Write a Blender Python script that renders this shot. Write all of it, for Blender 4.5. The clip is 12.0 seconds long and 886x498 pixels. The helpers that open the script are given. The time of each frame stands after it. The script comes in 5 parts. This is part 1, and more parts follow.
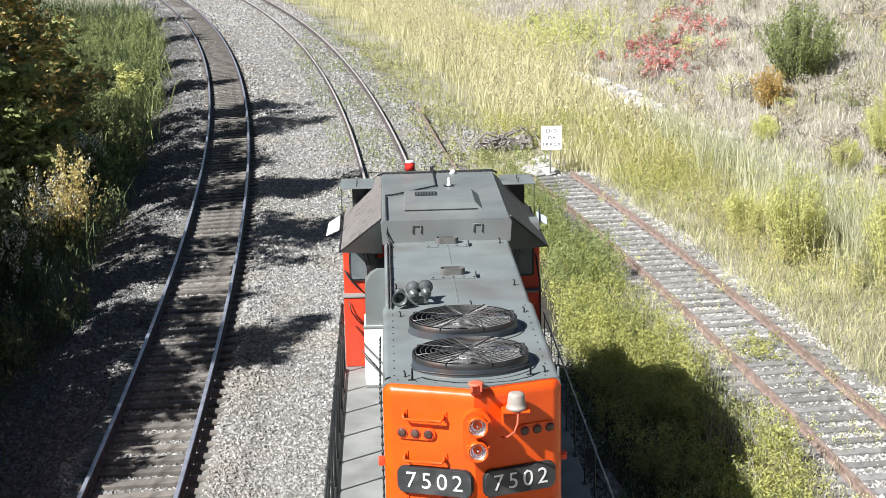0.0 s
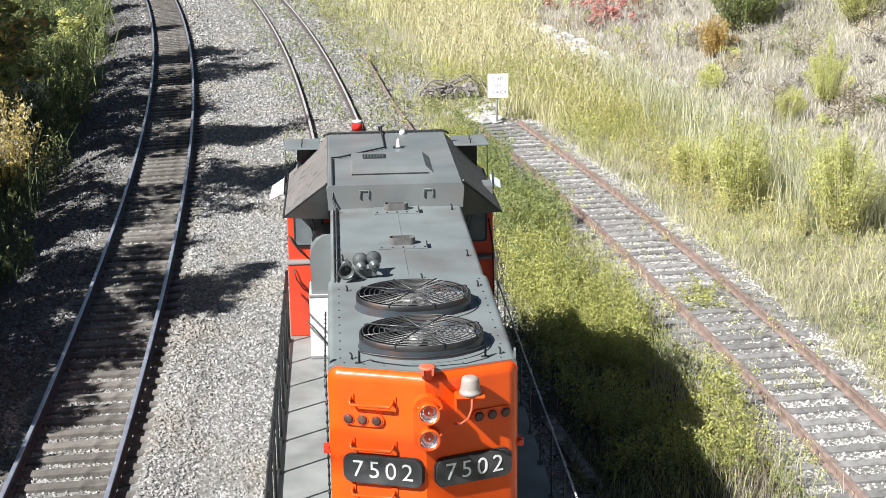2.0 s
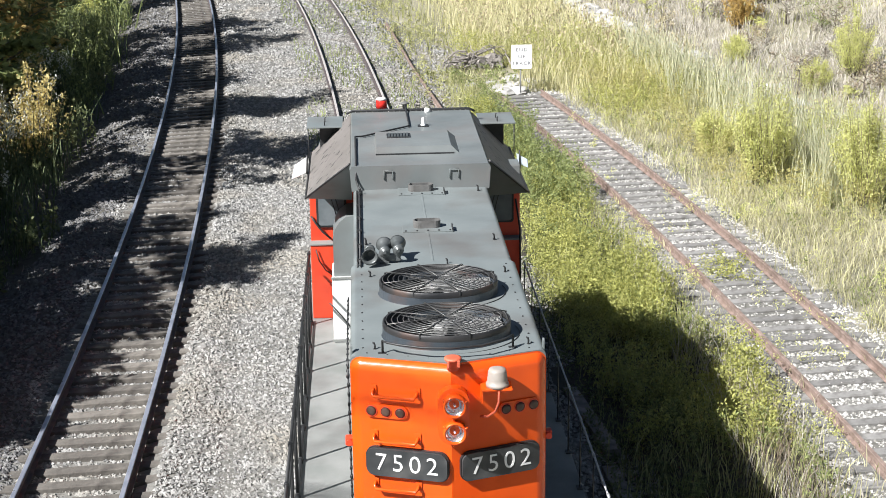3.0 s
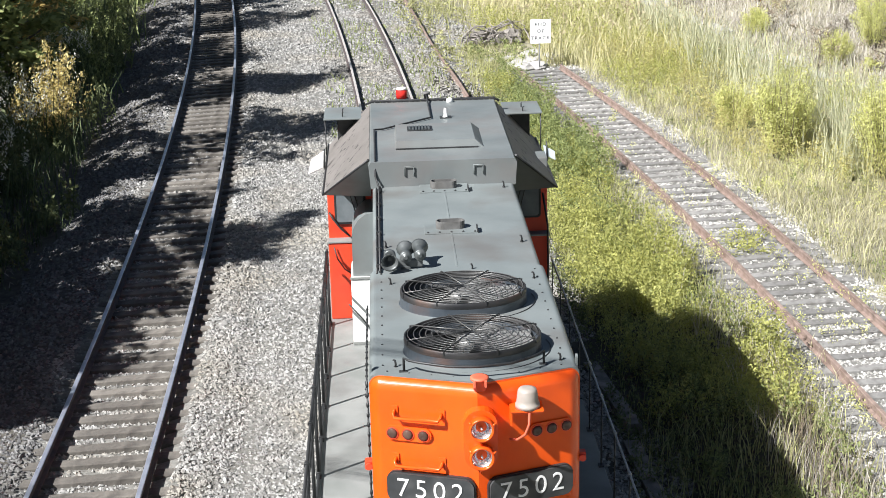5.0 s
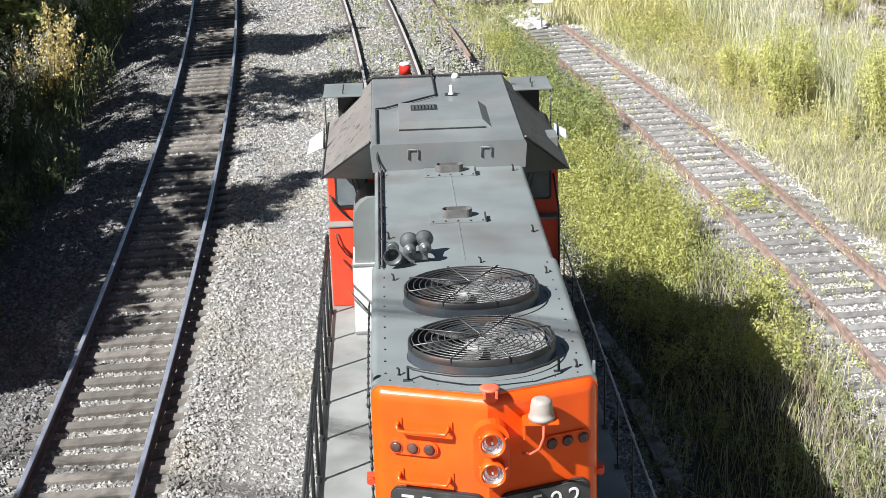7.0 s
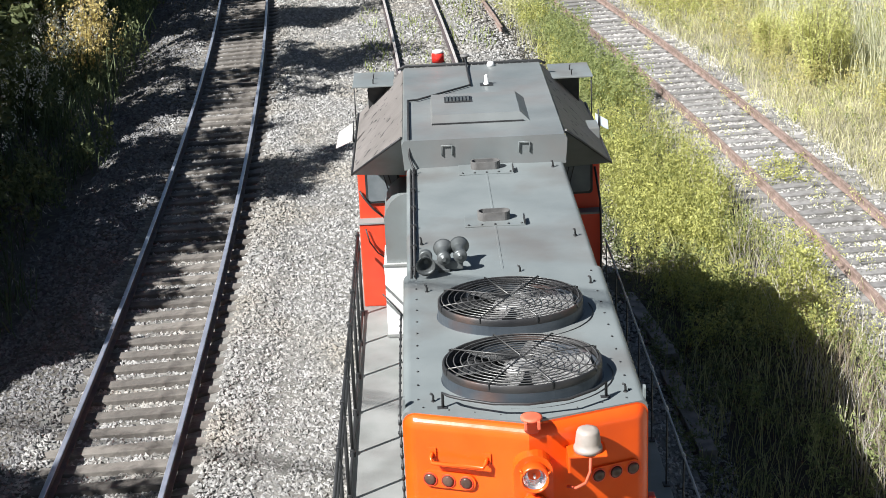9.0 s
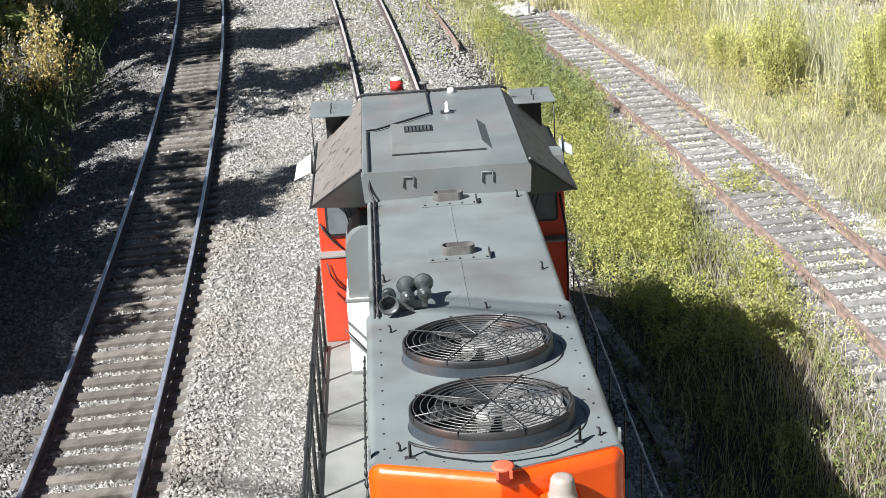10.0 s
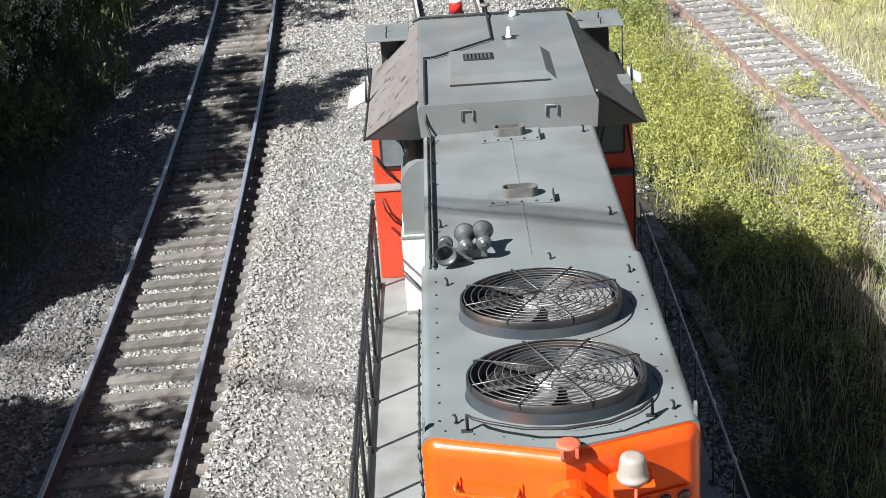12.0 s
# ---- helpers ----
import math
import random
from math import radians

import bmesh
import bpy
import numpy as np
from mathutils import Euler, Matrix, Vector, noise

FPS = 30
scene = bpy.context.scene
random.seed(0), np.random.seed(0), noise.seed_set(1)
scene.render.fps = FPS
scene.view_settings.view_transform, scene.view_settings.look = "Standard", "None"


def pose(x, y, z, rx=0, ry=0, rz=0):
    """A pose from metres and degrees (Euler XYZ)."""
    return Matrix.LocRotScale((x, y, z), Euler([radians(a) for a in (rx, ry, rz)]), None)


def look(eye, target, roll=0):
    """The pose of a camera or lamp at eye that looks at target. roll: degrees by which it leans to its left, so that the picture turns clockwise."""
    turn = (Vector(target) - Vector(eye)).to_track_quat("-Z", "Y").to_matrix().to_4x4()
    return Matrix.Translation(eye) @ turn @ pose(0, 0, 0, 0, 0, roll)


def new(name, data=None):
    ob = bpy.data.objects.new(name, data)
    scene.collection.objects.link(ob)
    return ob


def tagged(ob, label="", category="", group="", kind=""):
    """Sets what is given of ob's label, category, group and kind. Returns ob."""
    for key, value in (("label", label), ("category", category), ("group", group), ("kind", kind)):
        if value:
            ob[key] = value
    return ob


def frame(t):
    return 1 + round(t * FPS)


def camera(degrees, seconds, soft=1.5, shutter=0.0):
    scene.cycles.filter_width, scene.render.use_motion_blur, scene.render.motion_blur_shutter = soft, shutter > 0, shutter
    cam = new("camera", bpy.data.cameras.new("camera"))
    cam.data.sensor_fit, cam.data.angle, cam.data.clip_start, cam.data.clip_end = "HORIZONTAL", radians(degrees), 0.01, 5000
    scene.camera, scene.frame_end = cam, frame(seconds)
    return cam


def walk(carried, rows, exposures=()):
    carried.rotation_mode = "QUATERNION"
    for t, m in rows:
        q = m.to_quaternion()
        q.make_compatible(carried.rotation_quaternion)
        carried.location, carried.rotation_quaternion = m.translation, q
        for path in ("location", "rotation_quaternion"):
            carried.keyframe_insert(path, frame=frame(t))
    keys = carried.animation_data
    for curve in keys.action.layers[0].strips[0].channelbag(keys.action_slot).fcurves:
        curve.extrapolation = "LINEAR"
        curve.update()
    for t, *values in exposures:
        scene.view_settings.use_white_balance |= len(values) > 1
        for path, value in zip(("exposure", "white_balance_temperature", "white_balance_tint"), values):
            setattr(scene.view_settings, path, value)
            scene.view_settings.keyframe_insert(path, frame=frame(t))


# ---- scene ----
# ---- camera: hand-held on an overpass, turning to follow the engine ----
cam = camera(32.88, 12.0, soft=0.8)
EYE = (0.0, 0.0, 9.105)


def aim(yaw, down, roll):
    y, p = radians(yaw), radians(down)
    way = Vector((math.sin(y) * math.cos(p), math.cos(y) * math.cos(p), -math.sin(p)))
    return look(EYE, Vector(EYE) + 10 * way, roll)


TURNS = [
    (0.0, 1.434, 13.934, -1.222), (0.5, 1.200, 14.923, -1.324), (1.0, 2.259, 14.749, -0.719),
    (1.5, 3.439, 14.324, -0.976), (2.0, 3.517, 15.952, -0.647), (2.5, 2.830, 16.443, -0.746),
    (2.7, 2.603, 16.788, -0.734), (4.3, 2.688, 17.402, -1.001), (4.5, 2.106, 17.600, -1.364),
    (5.0, 1.767, 17.941, -1.416), (5.5, 2.013, 17.720, -1.347), (6.0, 1.910, 18.451, -1.671),
    (6.5, 1.559, 18.381, -1.620), (7.0, 1.612, 19.439, -1.765), (7.5, 1.146, 20.311, -1.500),
    (7.7, 1.048, 20.790, -1.376), (9.3, 0.331, 20.298, -2.923), (9.5, 1.160, 20.175, -3.053),
    (10.0, 1.818, 19.857, -3.459), (10.5, 1.114, 21.292, -2.948), (11.0, 1.878, 22.195, -2.947),
    (11.5, 0.137, 23.675, -3.423), (12.0, -0.719, 23.307, -4.020)]
walk(cam, [(t, aim(a, b, c)) for t, a, b, c in TURNS], [(0.0, 1.19), (2.5, 1.18), (4.5, 1.25), (7.5, 1.26), (12.0, 1.26)])

# ---- light: clear autumn sky, sun from behind and to the left ----
SUN = Vector((-0.86, -0.625, 1.0)).normalized()
world = bpy.data.worlds.new("sky")
scene.world = world
world.use_nodes = True
wn = world.node_tree.nodes
sky = wn.new("ShaderNodeTexSky")
sky.sky_type, sky.sun_disc = "NISHITA", False
sky.sun_elevation = math.asin(SUN.z)
sky.sun_rotation = math.atan2(SUN.x, SUN.y)
wn["Background"].inputs["Strength"].default_value = 0.025
world.node_tree.links.new(sky.outputs["Color"], wn["Background"].inputs["Color"])
lamp = bpy.data.lights.new("sun", "SUN")
lamp.energy, lamp.angle, lamp.color = 4.8, radians(0.55), (1.0, 0.985, 0.98)
sun = new("sun", lamp)
sun.matrix_world = look(SUN * 100, (0, 0, 0))

# ---- helpers for building ----
def part(name, bm, material, parent=None, label=""):
    """Link a bmesh as one mesh object under its thing or part."""
    me = bpy.data.meshes.new(name)
    bm.to_mesh(me)
    bm.free()
    for m in material if isinstance(material, (list, tuple)) else [material]:
        me.materials.append(m)
    ob = new(name, me)
    ob.parent = parent
    return tagged(ob, label)


def link_mesh(name, verts, faces, material, parent=None, smooth=False):
    me = bpy.data.meshes.new(name)
    verts = np.asarray(verts, dtype=np.float32)
    faces = np.asarray(faces, dtype=np.int32)
    n, k = faces.shape
    me.vertices.add(len(verts))
    me.vertices.foreach_set("co", verts.ravel())
    me.loops.add(n * k)
    me.loops.foreach_set("vertex_index", faces.ravel())
    me.polygons.add(n)
    me.polygons.foreach_set("loop_start", np.arange(0, n * k, k, dtype=np.int32))
    me.polygons.foreach_set("use_smooth", np.full(n, smooth))
    me.update(calc_edges=True)
    me.materials.append(material)
    ob = new(name, me)
    ob.parent = parent
    return ob


def add_box(bm, x0, x1, y0, y1, z0, z1, bevel=0.0):
    made = bmesh.ops.create_cube(bm, size=1)["verts"]
    for v in made:
        v.co = Vector(((x0 + x1) / 2 + v.co.x * (x1 - x0), (y0 + y1) / 2 + v.co.y * (y1 - y0), (z0 + z1) / 2 + v.co.z * (z1 - z0)))
    if bevel:
        edges = {e for v in made for e in v.link_edges}
        bmesh.ops.bevel(bm, geom=list(edges), offset=bevel, segments=2, profile=0.6, affect="EDGES")


def add_tube(bm, pts, r, sides=8, closed=False, ends=True):
    """A round rod along the points; r: one radius or one for each point."""
    pts = [Vector(p) for p in pts]
    n = len(pts)
    rs = r if isinstance(r, (list, tuple)) else [r] * n
    rings = []
    side = None
    for i, p in enumerate(pts):
        a = pts[(i - 1) % n] if closed or i else pts[i]
        b = pts[(i + 1) % n] if closed or i < n - 1 else pts[i]
        t = (b - a).normalized()
        if side is None:
            side = t.orthogonal().normalized()
        side = (side - t * side.dot(t)).normalized()
        other = t.cross(side)
        rings.append([bm.verts.new(p + rs[i] * (math.cos(q) * side + math.sin(q) * other)) for q in [2 * math.pi * k / sides for k in range(sides)]])
    pairs = list(zip(rings, rings[1:])) + ([(rings[-1], rings[0])] if closed else [])
    for a, b in pairs:
        for k in range(sides):
            f = bm.faces.new((a[k], a[(k + 1) % sides], b[(k + 1) % sides], b[k]))
            f.smooth = True
    if ends and not closed:
        bm.faces.new(rings[0][::-1])
        bm.faces.new(rings[-1])


def add_lathe(bm, profile, at, axis="z", sides=24, smooth=True):
    """Turn a profile of (radius, height) about an axis through at."""
    rings = []
    for r, h in profile:
        ring = []
        for k in range(sides):
            q = 2 * math.pi * k / sides
            c, s = r * math.cos(q), r * math.sin(q)
            p = {"z": (c, s, h), "y": (c, h, s), "x": (h, c, s)}[axis]
            ring.append(bm.verts.new(Vector(at) + Vector(p)))
        rings.append(ring)
    for a, b in zip(rings, rings[1:]):
        for k in range(sides):
            f = bm.faces.new((a[k], a[(k + 1) % sides], b[(k + 1) % sides], b[k]))
            f.smooth = smooth
    bm.faces.new(rings[0][::-1])
    bm.faces.new(rings[-1])
    bmesh.ops.recalc_face_normals(bm, faces=bm.faces)


def add_prism(bm, plan, z0, z1):
    """An upright prism over a plan of (x, y)."""
    low = [bm.verts.new((x, y, z0)) for x, y in plan]
    top = [bm.verts.new((x, y, z1)) for x, y in plan]
    n = len(plan)
    made = [bm.faces.new(low[::-1]), bm.faces.new(top)]
    for k in range(n):
        made.append(bm.faces.new((low[k], low[(k + 1) % n], top[(k + 1) % n], top[k])))
    bmesh.ops.recalc_face_normals(bm, faces=made)
    return low, top


def placed(bm, m):
    bmesh.ops.transform(bm, matrix=m, verts=bm.verts)
    return bm


# ---- materials ----
def surface(name, low, high, scale=4.0, rough=0.6, metal=0.0, bump=0.15, grain=60.0, dirt=None, dirt_scale=1.3, dirt_amount=0.35, dirt_from=0.48, dirt_to=0.66, island=0.0, each=0.0, spec=0.5, translucent=0.0):
    """Two tones of colour mixed by a coarse and a fine noise, stains, fine relief; island and each: how far single pieces differ."""
    m = bpy.data.materials.new(name)
    m.use_nodes = True
    nt = m.node_tree
    n, l = nt.nodes, nt.links
    b = n["Principled BSDF"]
    co = n.new("ShaderNodeTexCoord").outputs["Object"]

    def noise_at(s, detail=4.0):
        q = n.new("ShaderNodeTexNoise")
        q.inputs["Scale"].default_value, q.inputs["Detail"].default_value = s, detail
        l.new(co, q.inputs["Vector"])
        return q.outputs["Fac"]

    def mixed(fac, a, c):
        q = n.new("ShaderNodeMix")
        q.data_type = "RGBA"
        l.new(fac, q.inputs["Factor"])
        for s, v in (("A", a), ("B", c)):
            k = [i for i in q.inputs if i.name == s and i.type == "RGBA"][0]
            if isinstance(v, tuple):
                k.default_value = (*v, 1)
            else:
                l.new(v, k)
        return [o for o in q.outputs if o.type == "RGBA"][0]

    def ramp(fac, a, c):
        q = n.new("ShaderNodeMapRange")
        q.inputs["From Min"].default_value, q.inputs["From Max"].default_value = a, c
        l.new(fac, q.inputs["Value"])
        return q.outputs["Result"]

    fac = ramp(noise_at(scale), 0.3, 0.7)
    if island or each:
        add = n.new("ShaderNodeMath")
        add.operation = "MULTIPLY_ADD"
        src = n.new("ShaderNodeNewGeometry").outputs["Random Per Island"] if island else n.new("ShaderNodeObjectInfo").outputs["Random"]
        amount = island or each
        l.new(src, add.inputs[0])
        add.inputs[1].default_value = amount
        scaled = n.new("ShaderNodeMath")
        scaled.operation = "MULTIPLY"
        l.new(fac, scaled.inputs[0])
        scaled.inputs[1].default_value = 1 - amount
        l.new(scaled.outputs[0], add.inputs[2])
        fac = add.outputs[0]
    colour = mixed(fac, low, high)
    if dirt:
        q = n.new("ShaderNodeMath")
        q.operation = "MULTIPLY"
        l.new(ramp(noise_at(dirt_scale, 8.0), dirt_from, dirt_to), q.inputs[0])
        q.inputs[1].default_value = dirt_amount
        colour = mixed(q.outputs[0], colour, dirt)
    l.new(colour, b.inputs["Base Color"])
    b.inputs["Metallic"].default_value, b.inputs["Specular IOR Level"].default_value = metal, spec
    r = n.new("ShaderNodeMapRange")
    r.inputs["To Min"].default_value, r.inputs["To Max"].default_value = max(rough - 0.08, 0.03), min(rough + 0.1, 1.0)
    l.new(noise_at(scale * 3), r.inputs["Value"])
    l.new(r.outputs["Result"], b.inputs["Roughness"])
    if bump:
        q = n.new("ShaderNodeBump")
        q.inputs["Strength"].default_value, q.inputs["Distance"].default_value = bump, 0.02
        l.new(noise_at(grain, 3.0), q.inputs["Height"])
        l.new(q.outputs["Normal"], b.inputs["Normal"])
    if translucent:
        t = n.new("ShaderNodeBsdfTranslucent")
        l.new(colour, t.inputs["Color"])
        x = n.new("ShaderNodeMixShader")
        x.inputs["Fac"].default_value = translucent
        l.new(b.outputs["BSDF"], x.inputs[1])
        l.new(t.outputs["BSDF"], x.inputs[2])
        l.new(x.outputs["Shader"], n["Material Output"].inputs["Surface"])
    return m


ORANGE = surface("orange_enamel", (0.70, 0.074, 0.005), (0.79, 0.102, 0.009), 2.5, 0.22, bump=0.012, grain=30, dirt=(0.38, 0.045, 0.014), dirt_amount=0.3)
RED = surface("red_enamel", (0.62, 0.045, 0.016), (0.72, 0.07, 0.025), 3, 0.42, bump=0.03, dirt=(0.30, 0.05, 0.03), dirt_amount=0.4)
ROOF = surface("grey_roof_paint", (0.130, 0.150, 0.151), (0.178, 0.200, 0.199), 1.6, 0.5, bump=0.05, grain=18, dirt=(0.112, 0.104, 0.096), dirt_scale=1.1, dirt_amount=0.65)
CABROOF = surface("weathered_cab_roof_paint", (0.118, 0.134, 0.135), (0.165, 0.180, 0.178), 1.6, 0.45, bump=0.06, grain=18, dirt=(0.150, 0.125, 0.115), dirt_scale=1.3, dirt_amount=0.4, dirt_from=0.46, dirt_to=0.64)
PEEL = surface("flaking_roof_paint", (0.135, 0.125, 0.115), (0.175, 0.16, 0.15), 3, 0.6, bump=0.15, grain=22, dirt=(0.022, 0.02, 0.02), dirt_scale=8.0, dirt_amount=0.95, dirt_from=0.62, dirt_to=0.64)
DECK = surface("grey_deck_paint", (0.17, 0.18, 0.17), (0.24, 0.245, 0.235), 2.2, 0.65, bump=0.12, grain=70, dirt=(0.11, 0.105, 0.10), dirt_amount=0.5)
BLACK = surface("black_iron", (0.012, 0.013, 0.014), (0.03, 0.031, 0.032), 6, 0.5, bump=0.08)
GRILLE = surface("grey_grille_wire", (0.06, 0.062, 0.064), (0.17, 0.168, 0.16), 5, 0.4, metal=0.4, bump=0.05, dirt=(0.03, 0.03, 0.03), dirt_scale=3)
RING = surface("steel_ring_skirt", (0.030, 0.040, 0.053), (0.085, 0.10, 0.115), 2.2, 0.36, metal=0.4, bump=0.06, grain=30, dirt=(0.16, 0.08, 0.05), dirt_scale=2.0, dirt_amount=0.5, dirt_from=0.54, dirt_to=0.7)
RIM = surface("scorched_ring_rim", (0.018, 0.019, 0.021), (0.048, 0.046, 0.045), 3, 0.45, metal=0.3, bump=0.1, grain=30, dirt=(0.20, 0.085, 0.045), dirt_scale=1.6, dirt_amount=0.55, dirt_from=0.56, dirt_to=0.7)
BLADE = surface("fan_blade_metal", (0.28, 0.28, 0.275), (0.52, 0.52, 0.505), 5, 0.42, metal=0.25, bump=0.1, dirt=(0.10, 0.095, 0.09), dirt_scale=4, dirt_amount=0.65)
WHITE = surface("white_paint", (0.70, 0.70, 0.68), (0.82, 0.82, 0.80), 3, 0.5, bump=0.04, dirt=(0.48, 0.45, 0.40), dirt_amount=0.4)
CONE = surface("frosted_beacon_plastic", (0.25, 0.225, 0.20), (0.34, 0.305, 0.27), 8, 0.5, bump=0.05, dirt=(0.26, 0.20, 0.16), dirt_scale=6)
REDLENS = surface("red_lens", (0.55, 0.02, 0.015), (0.72, 0.04, 0.03), 8, 0.15, bump=0.0)
LENS = surface("brown_lens", (0.055, 0.032, 0.026), (0.11, 0.065, 0.05), 8, 0.14, bump=0.0)
CHROME = surface("reflector", (0.75, 0.75, 0.76), (0.9, 0.9, 0.9), 8, 0.24, metal=0.9, bump=0.03, grain=40)
BOARD = surface("number_board_black", (0.025, 0.028, 0.030), (0.055, 0.058, 0.060), 5, 0.45, bump=0.05, dirt=(0.10, 0.10, 0.095), dirt_scale=5)
FIGURE = surface("white_figures", (0.66, 0.67, 0.66), (0.80, 0.80, 0.79), 5, 0.5, bump=0.02)
HORN = surface("horn_casting", (0.075, 0.085, 0.085), (0.135, 0.145, 0.145), 6, 0.4, metal=0.4, bump=0.06)
STACK = surface("weathered_stack", (0.10, 0.10, 0.098), (0.175, 0.172, 0.165), 8, 0.6, metal=0.2, bump=0.15, dirt=(0.08, 0.07, 0.06), dirt_scale=6)
STEEL = surface("rail_running_steel", (0.36, 0.39, 0.47), (0.54, 0.57, 0.66), 3, 0.30, metal=0.65, bump=0.04, grain=80)
RAILSIDE = surface("rail_web_brown", (0.05, 0.045, 0.055), (0.11, 0.085, 0.075), 4, 0.7, metal=0.2, bump=0.2)
RUST = surface("rusted_rail", (0.135, 0.098, 0.082), (0.27, 0.20, 0.170), 5, 0.85, bump=0.35, grain=40, dirt=(0.12, 0.075, 0.055), dirt_scale=3)
RUSTTOP = surface("dull_rail_top", (0.38, 0.355, 0.335), (0.54, 0.51, 0.485), 5, 0.45, metal=0.2, bump=0.1)
TIE = surface("weathered_tie_wood", (0.062, 0.057, 0.051), (0.215, 0.197, 0.172), 5, 0.9, bump=0.5, grain=30, dirt=(0.045, 0.040, 0.036), dirt_scale=4, dirt_amount=0.6, each=0.6)
OLDTIE = surface("bleached_tie_wood", (0.115, 0.113, 0.108), (0.30, 0.295, 0.28), 5, 0.9, bump=0.6, grain=30, dirt=(0.07, 0.063, 0.055), dirt_scale=4, dirt_amount=0.6, each=0.5)
# grimy fines, coloured darker still to deepen the shade on the left shoulder
GRIME_SHADE_GRAVEL = surface("grimy_shaded_fines", (0.05, 0.047, 0.04), (0.13, 0.122, 0.105), 6, 0.95, bump=0.9, grain=26, dirt=(0.055, 0.05, 0.035), dirt_scale=0.8)
GRAVEL = surface("ballast_fines", (0.11, 0.108, 0.098), (0.23, 0.226, 0.208), 9, 0.95, bump=0.9, grain=26, dirt=(0.09, 0.085, 0.07), dirt_scale=0.8, dirt_amount=0.4)
STONE = surface("ballast_stone", (0.095, 0.094, 0.090), (0.40, 0.396, 0.378), 12, 0.9, bump=0.2, island=0.75, dirt=(0.26, 0.228, 0.172), dirt_scale=0.45, dirt_amount=0.45)
# soil coloured near black so the engine's shadow on it looks deeper
SHADE_SOIL = surface("shade_dark_soil", (0.022, 0.020, 0.016), (0.055, 0.048, 0.036), 5, 0.95, bump=0.9, grain=26, dirt=(0.075, 0.066, 0.05), dirt_scale=1.1)
EARTH = surface("dry_earth", (0.175, 0.165, 0.115), (0.33, 0.31, 0.225), 0.8, 0.98, bump=0.8, grain=9, dirt=(0.12, 0.12, 0.07), dirt_scale=0.25, dirt_amount=0.6)
# grime plus a dark, cool tone that adds to the tree shade
GRIME_SHADE_STONE = surface("grimy_shaded_stone", (0.046, 0.046, 0.048), (0.245, 0.243, 0.24), 12, 0.92, bump=0.2, island=0.8, dirt=(0.092, 0.086, 0.074), dirt_scale=0.6, dirt_amount=0.45)
PALEGRAVEL = surface("pale_ballast_stone", (0.20, 0.195, 0.18), (0.56, 0.55, 0.52), 12, 0.9, bump=0.2, island=0.8)
PALE = surface("pale_rock", (0.27, 0.262, 0.245), (0.47, 0.46, 0.44), 4, 0.9, bump=0.5, grain=15, each=0.4)
DARKROCK = surface("stump_wood", (0.12, 0.11, 0.10), (0.30, 0.275, 0.25), 5, 0.95, bump=0.6, grain=15)
SIGN = surface("sign_face", (0.80, 0.81, 0.82), (0.86, 0.87, 0.88), 4, 0.45, bump=0.0)
INK = surface("sign_lettering", (0.03, 0.03, 0.035), (0.05, 0.05, 0.055), 4, 0.5, bump=0.0)
POST = surface("galvanised_post", (0.32, 0.33, 0.34), (0.45, 0.46, 0.47), 6, 0.5, metal=0.5)
BARK = surface("grey_bark", (0.09, 0.075, 0.06), (0.20, 0.17, 0.14), 9, 0.95, bump=0.6, grain=25)


def leaf(name, low, high, translucent=0.3, rough=0.6):
    low, high = [tuple(0.86 * v + 0.14 * (0.25 * c[0] + 0.65 * c[1] + 0.10 * c[2]) for v in c) for c in (low, high)]
    return surface(name, low, high, 0.6, rough, bump=0.0, island=0.65, spec=0.3, translucent=translucent)


GLASS = surface("cab_glass", (0.10, 0.12, 0.13), (0.16, 0.18, 0.19), 5, 0.05, bump=0.0)
# pale tone stands for sun on the right-hand rail; left rails stay black
SUNLITRAIL = surface("sunlit_handrail_paint", (0.34, 0.35, 0.36), (0.55, 0.56, 0.57), 5, 0.4, metal=0.2, bump=0.05)
CAP = surface("faded_red_cap", (0.50, 0.085, 0.04), (0.62, 0.14, 0.075), 6, 0.6)
DEFLECT = surface("deflector_plate", (0.50, 0.58, 0.68), (0.62, 0.70, 0.78), 4, 0.25, bump=0.0)
LEAF_GOLD = leaf("goldenrod_leaf", (0.21, 0.24, 0.05), (0.58, 0.57, 0.135), 0.4)
LEAF_GREEN = leaf("weed_leaf_green", (0.13, 0.175, 0.05), (0.37, 0.42, 0.13), 0.36)
LEAF_SHRUB = leaf("shrub_leaf", (0.40, 0.43, 0.11), (0.78, 0.76, 0.27), 0.42)
LEAF_DARK = leaf("tree_leaf_dark", (0.085, 0.115, 0.042), (0.22, 0.245, 0.09), 0.36)
LEAF_YELLOW = leaf("autumn_yellow_leaf", (0.46, 0.35, 0.09), (0.78, 0.66, 0.25), 0.4)
LEAF_RED = leaf("sumac_red_leaf", (0.52, 0.11, 0.09), (0.80, 0.30, 0.25))
REED_GOLD = leaf("reed_straw", (0.44, 0.42, 0.19), (0.80, 0.74, 0.44), 0.4)
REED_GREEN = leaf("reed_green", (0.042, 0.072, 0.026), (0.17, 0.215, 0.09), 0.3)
REED_PALE = leaf("reed_grey_green", (0.30, 0.32, 0.18), (0.76, 0.75, 0.50), 0.4)
LEAF_OCHRE = leaf("goldenrod_seed_head", (0.33, 0.30, 0.09), (0.64, 0.58, 0.20), 0.38)
LEAF_AMBER = leaf("amber_leaf", (0.34, 0.21, 0.04), (0.64, 0.45, 0.12), 0.4)
BRUSH = leaf("dead_brush_stalk", (0.15, 0.115, 0.08), (0.42, 0.34, 0.24), 0.25)
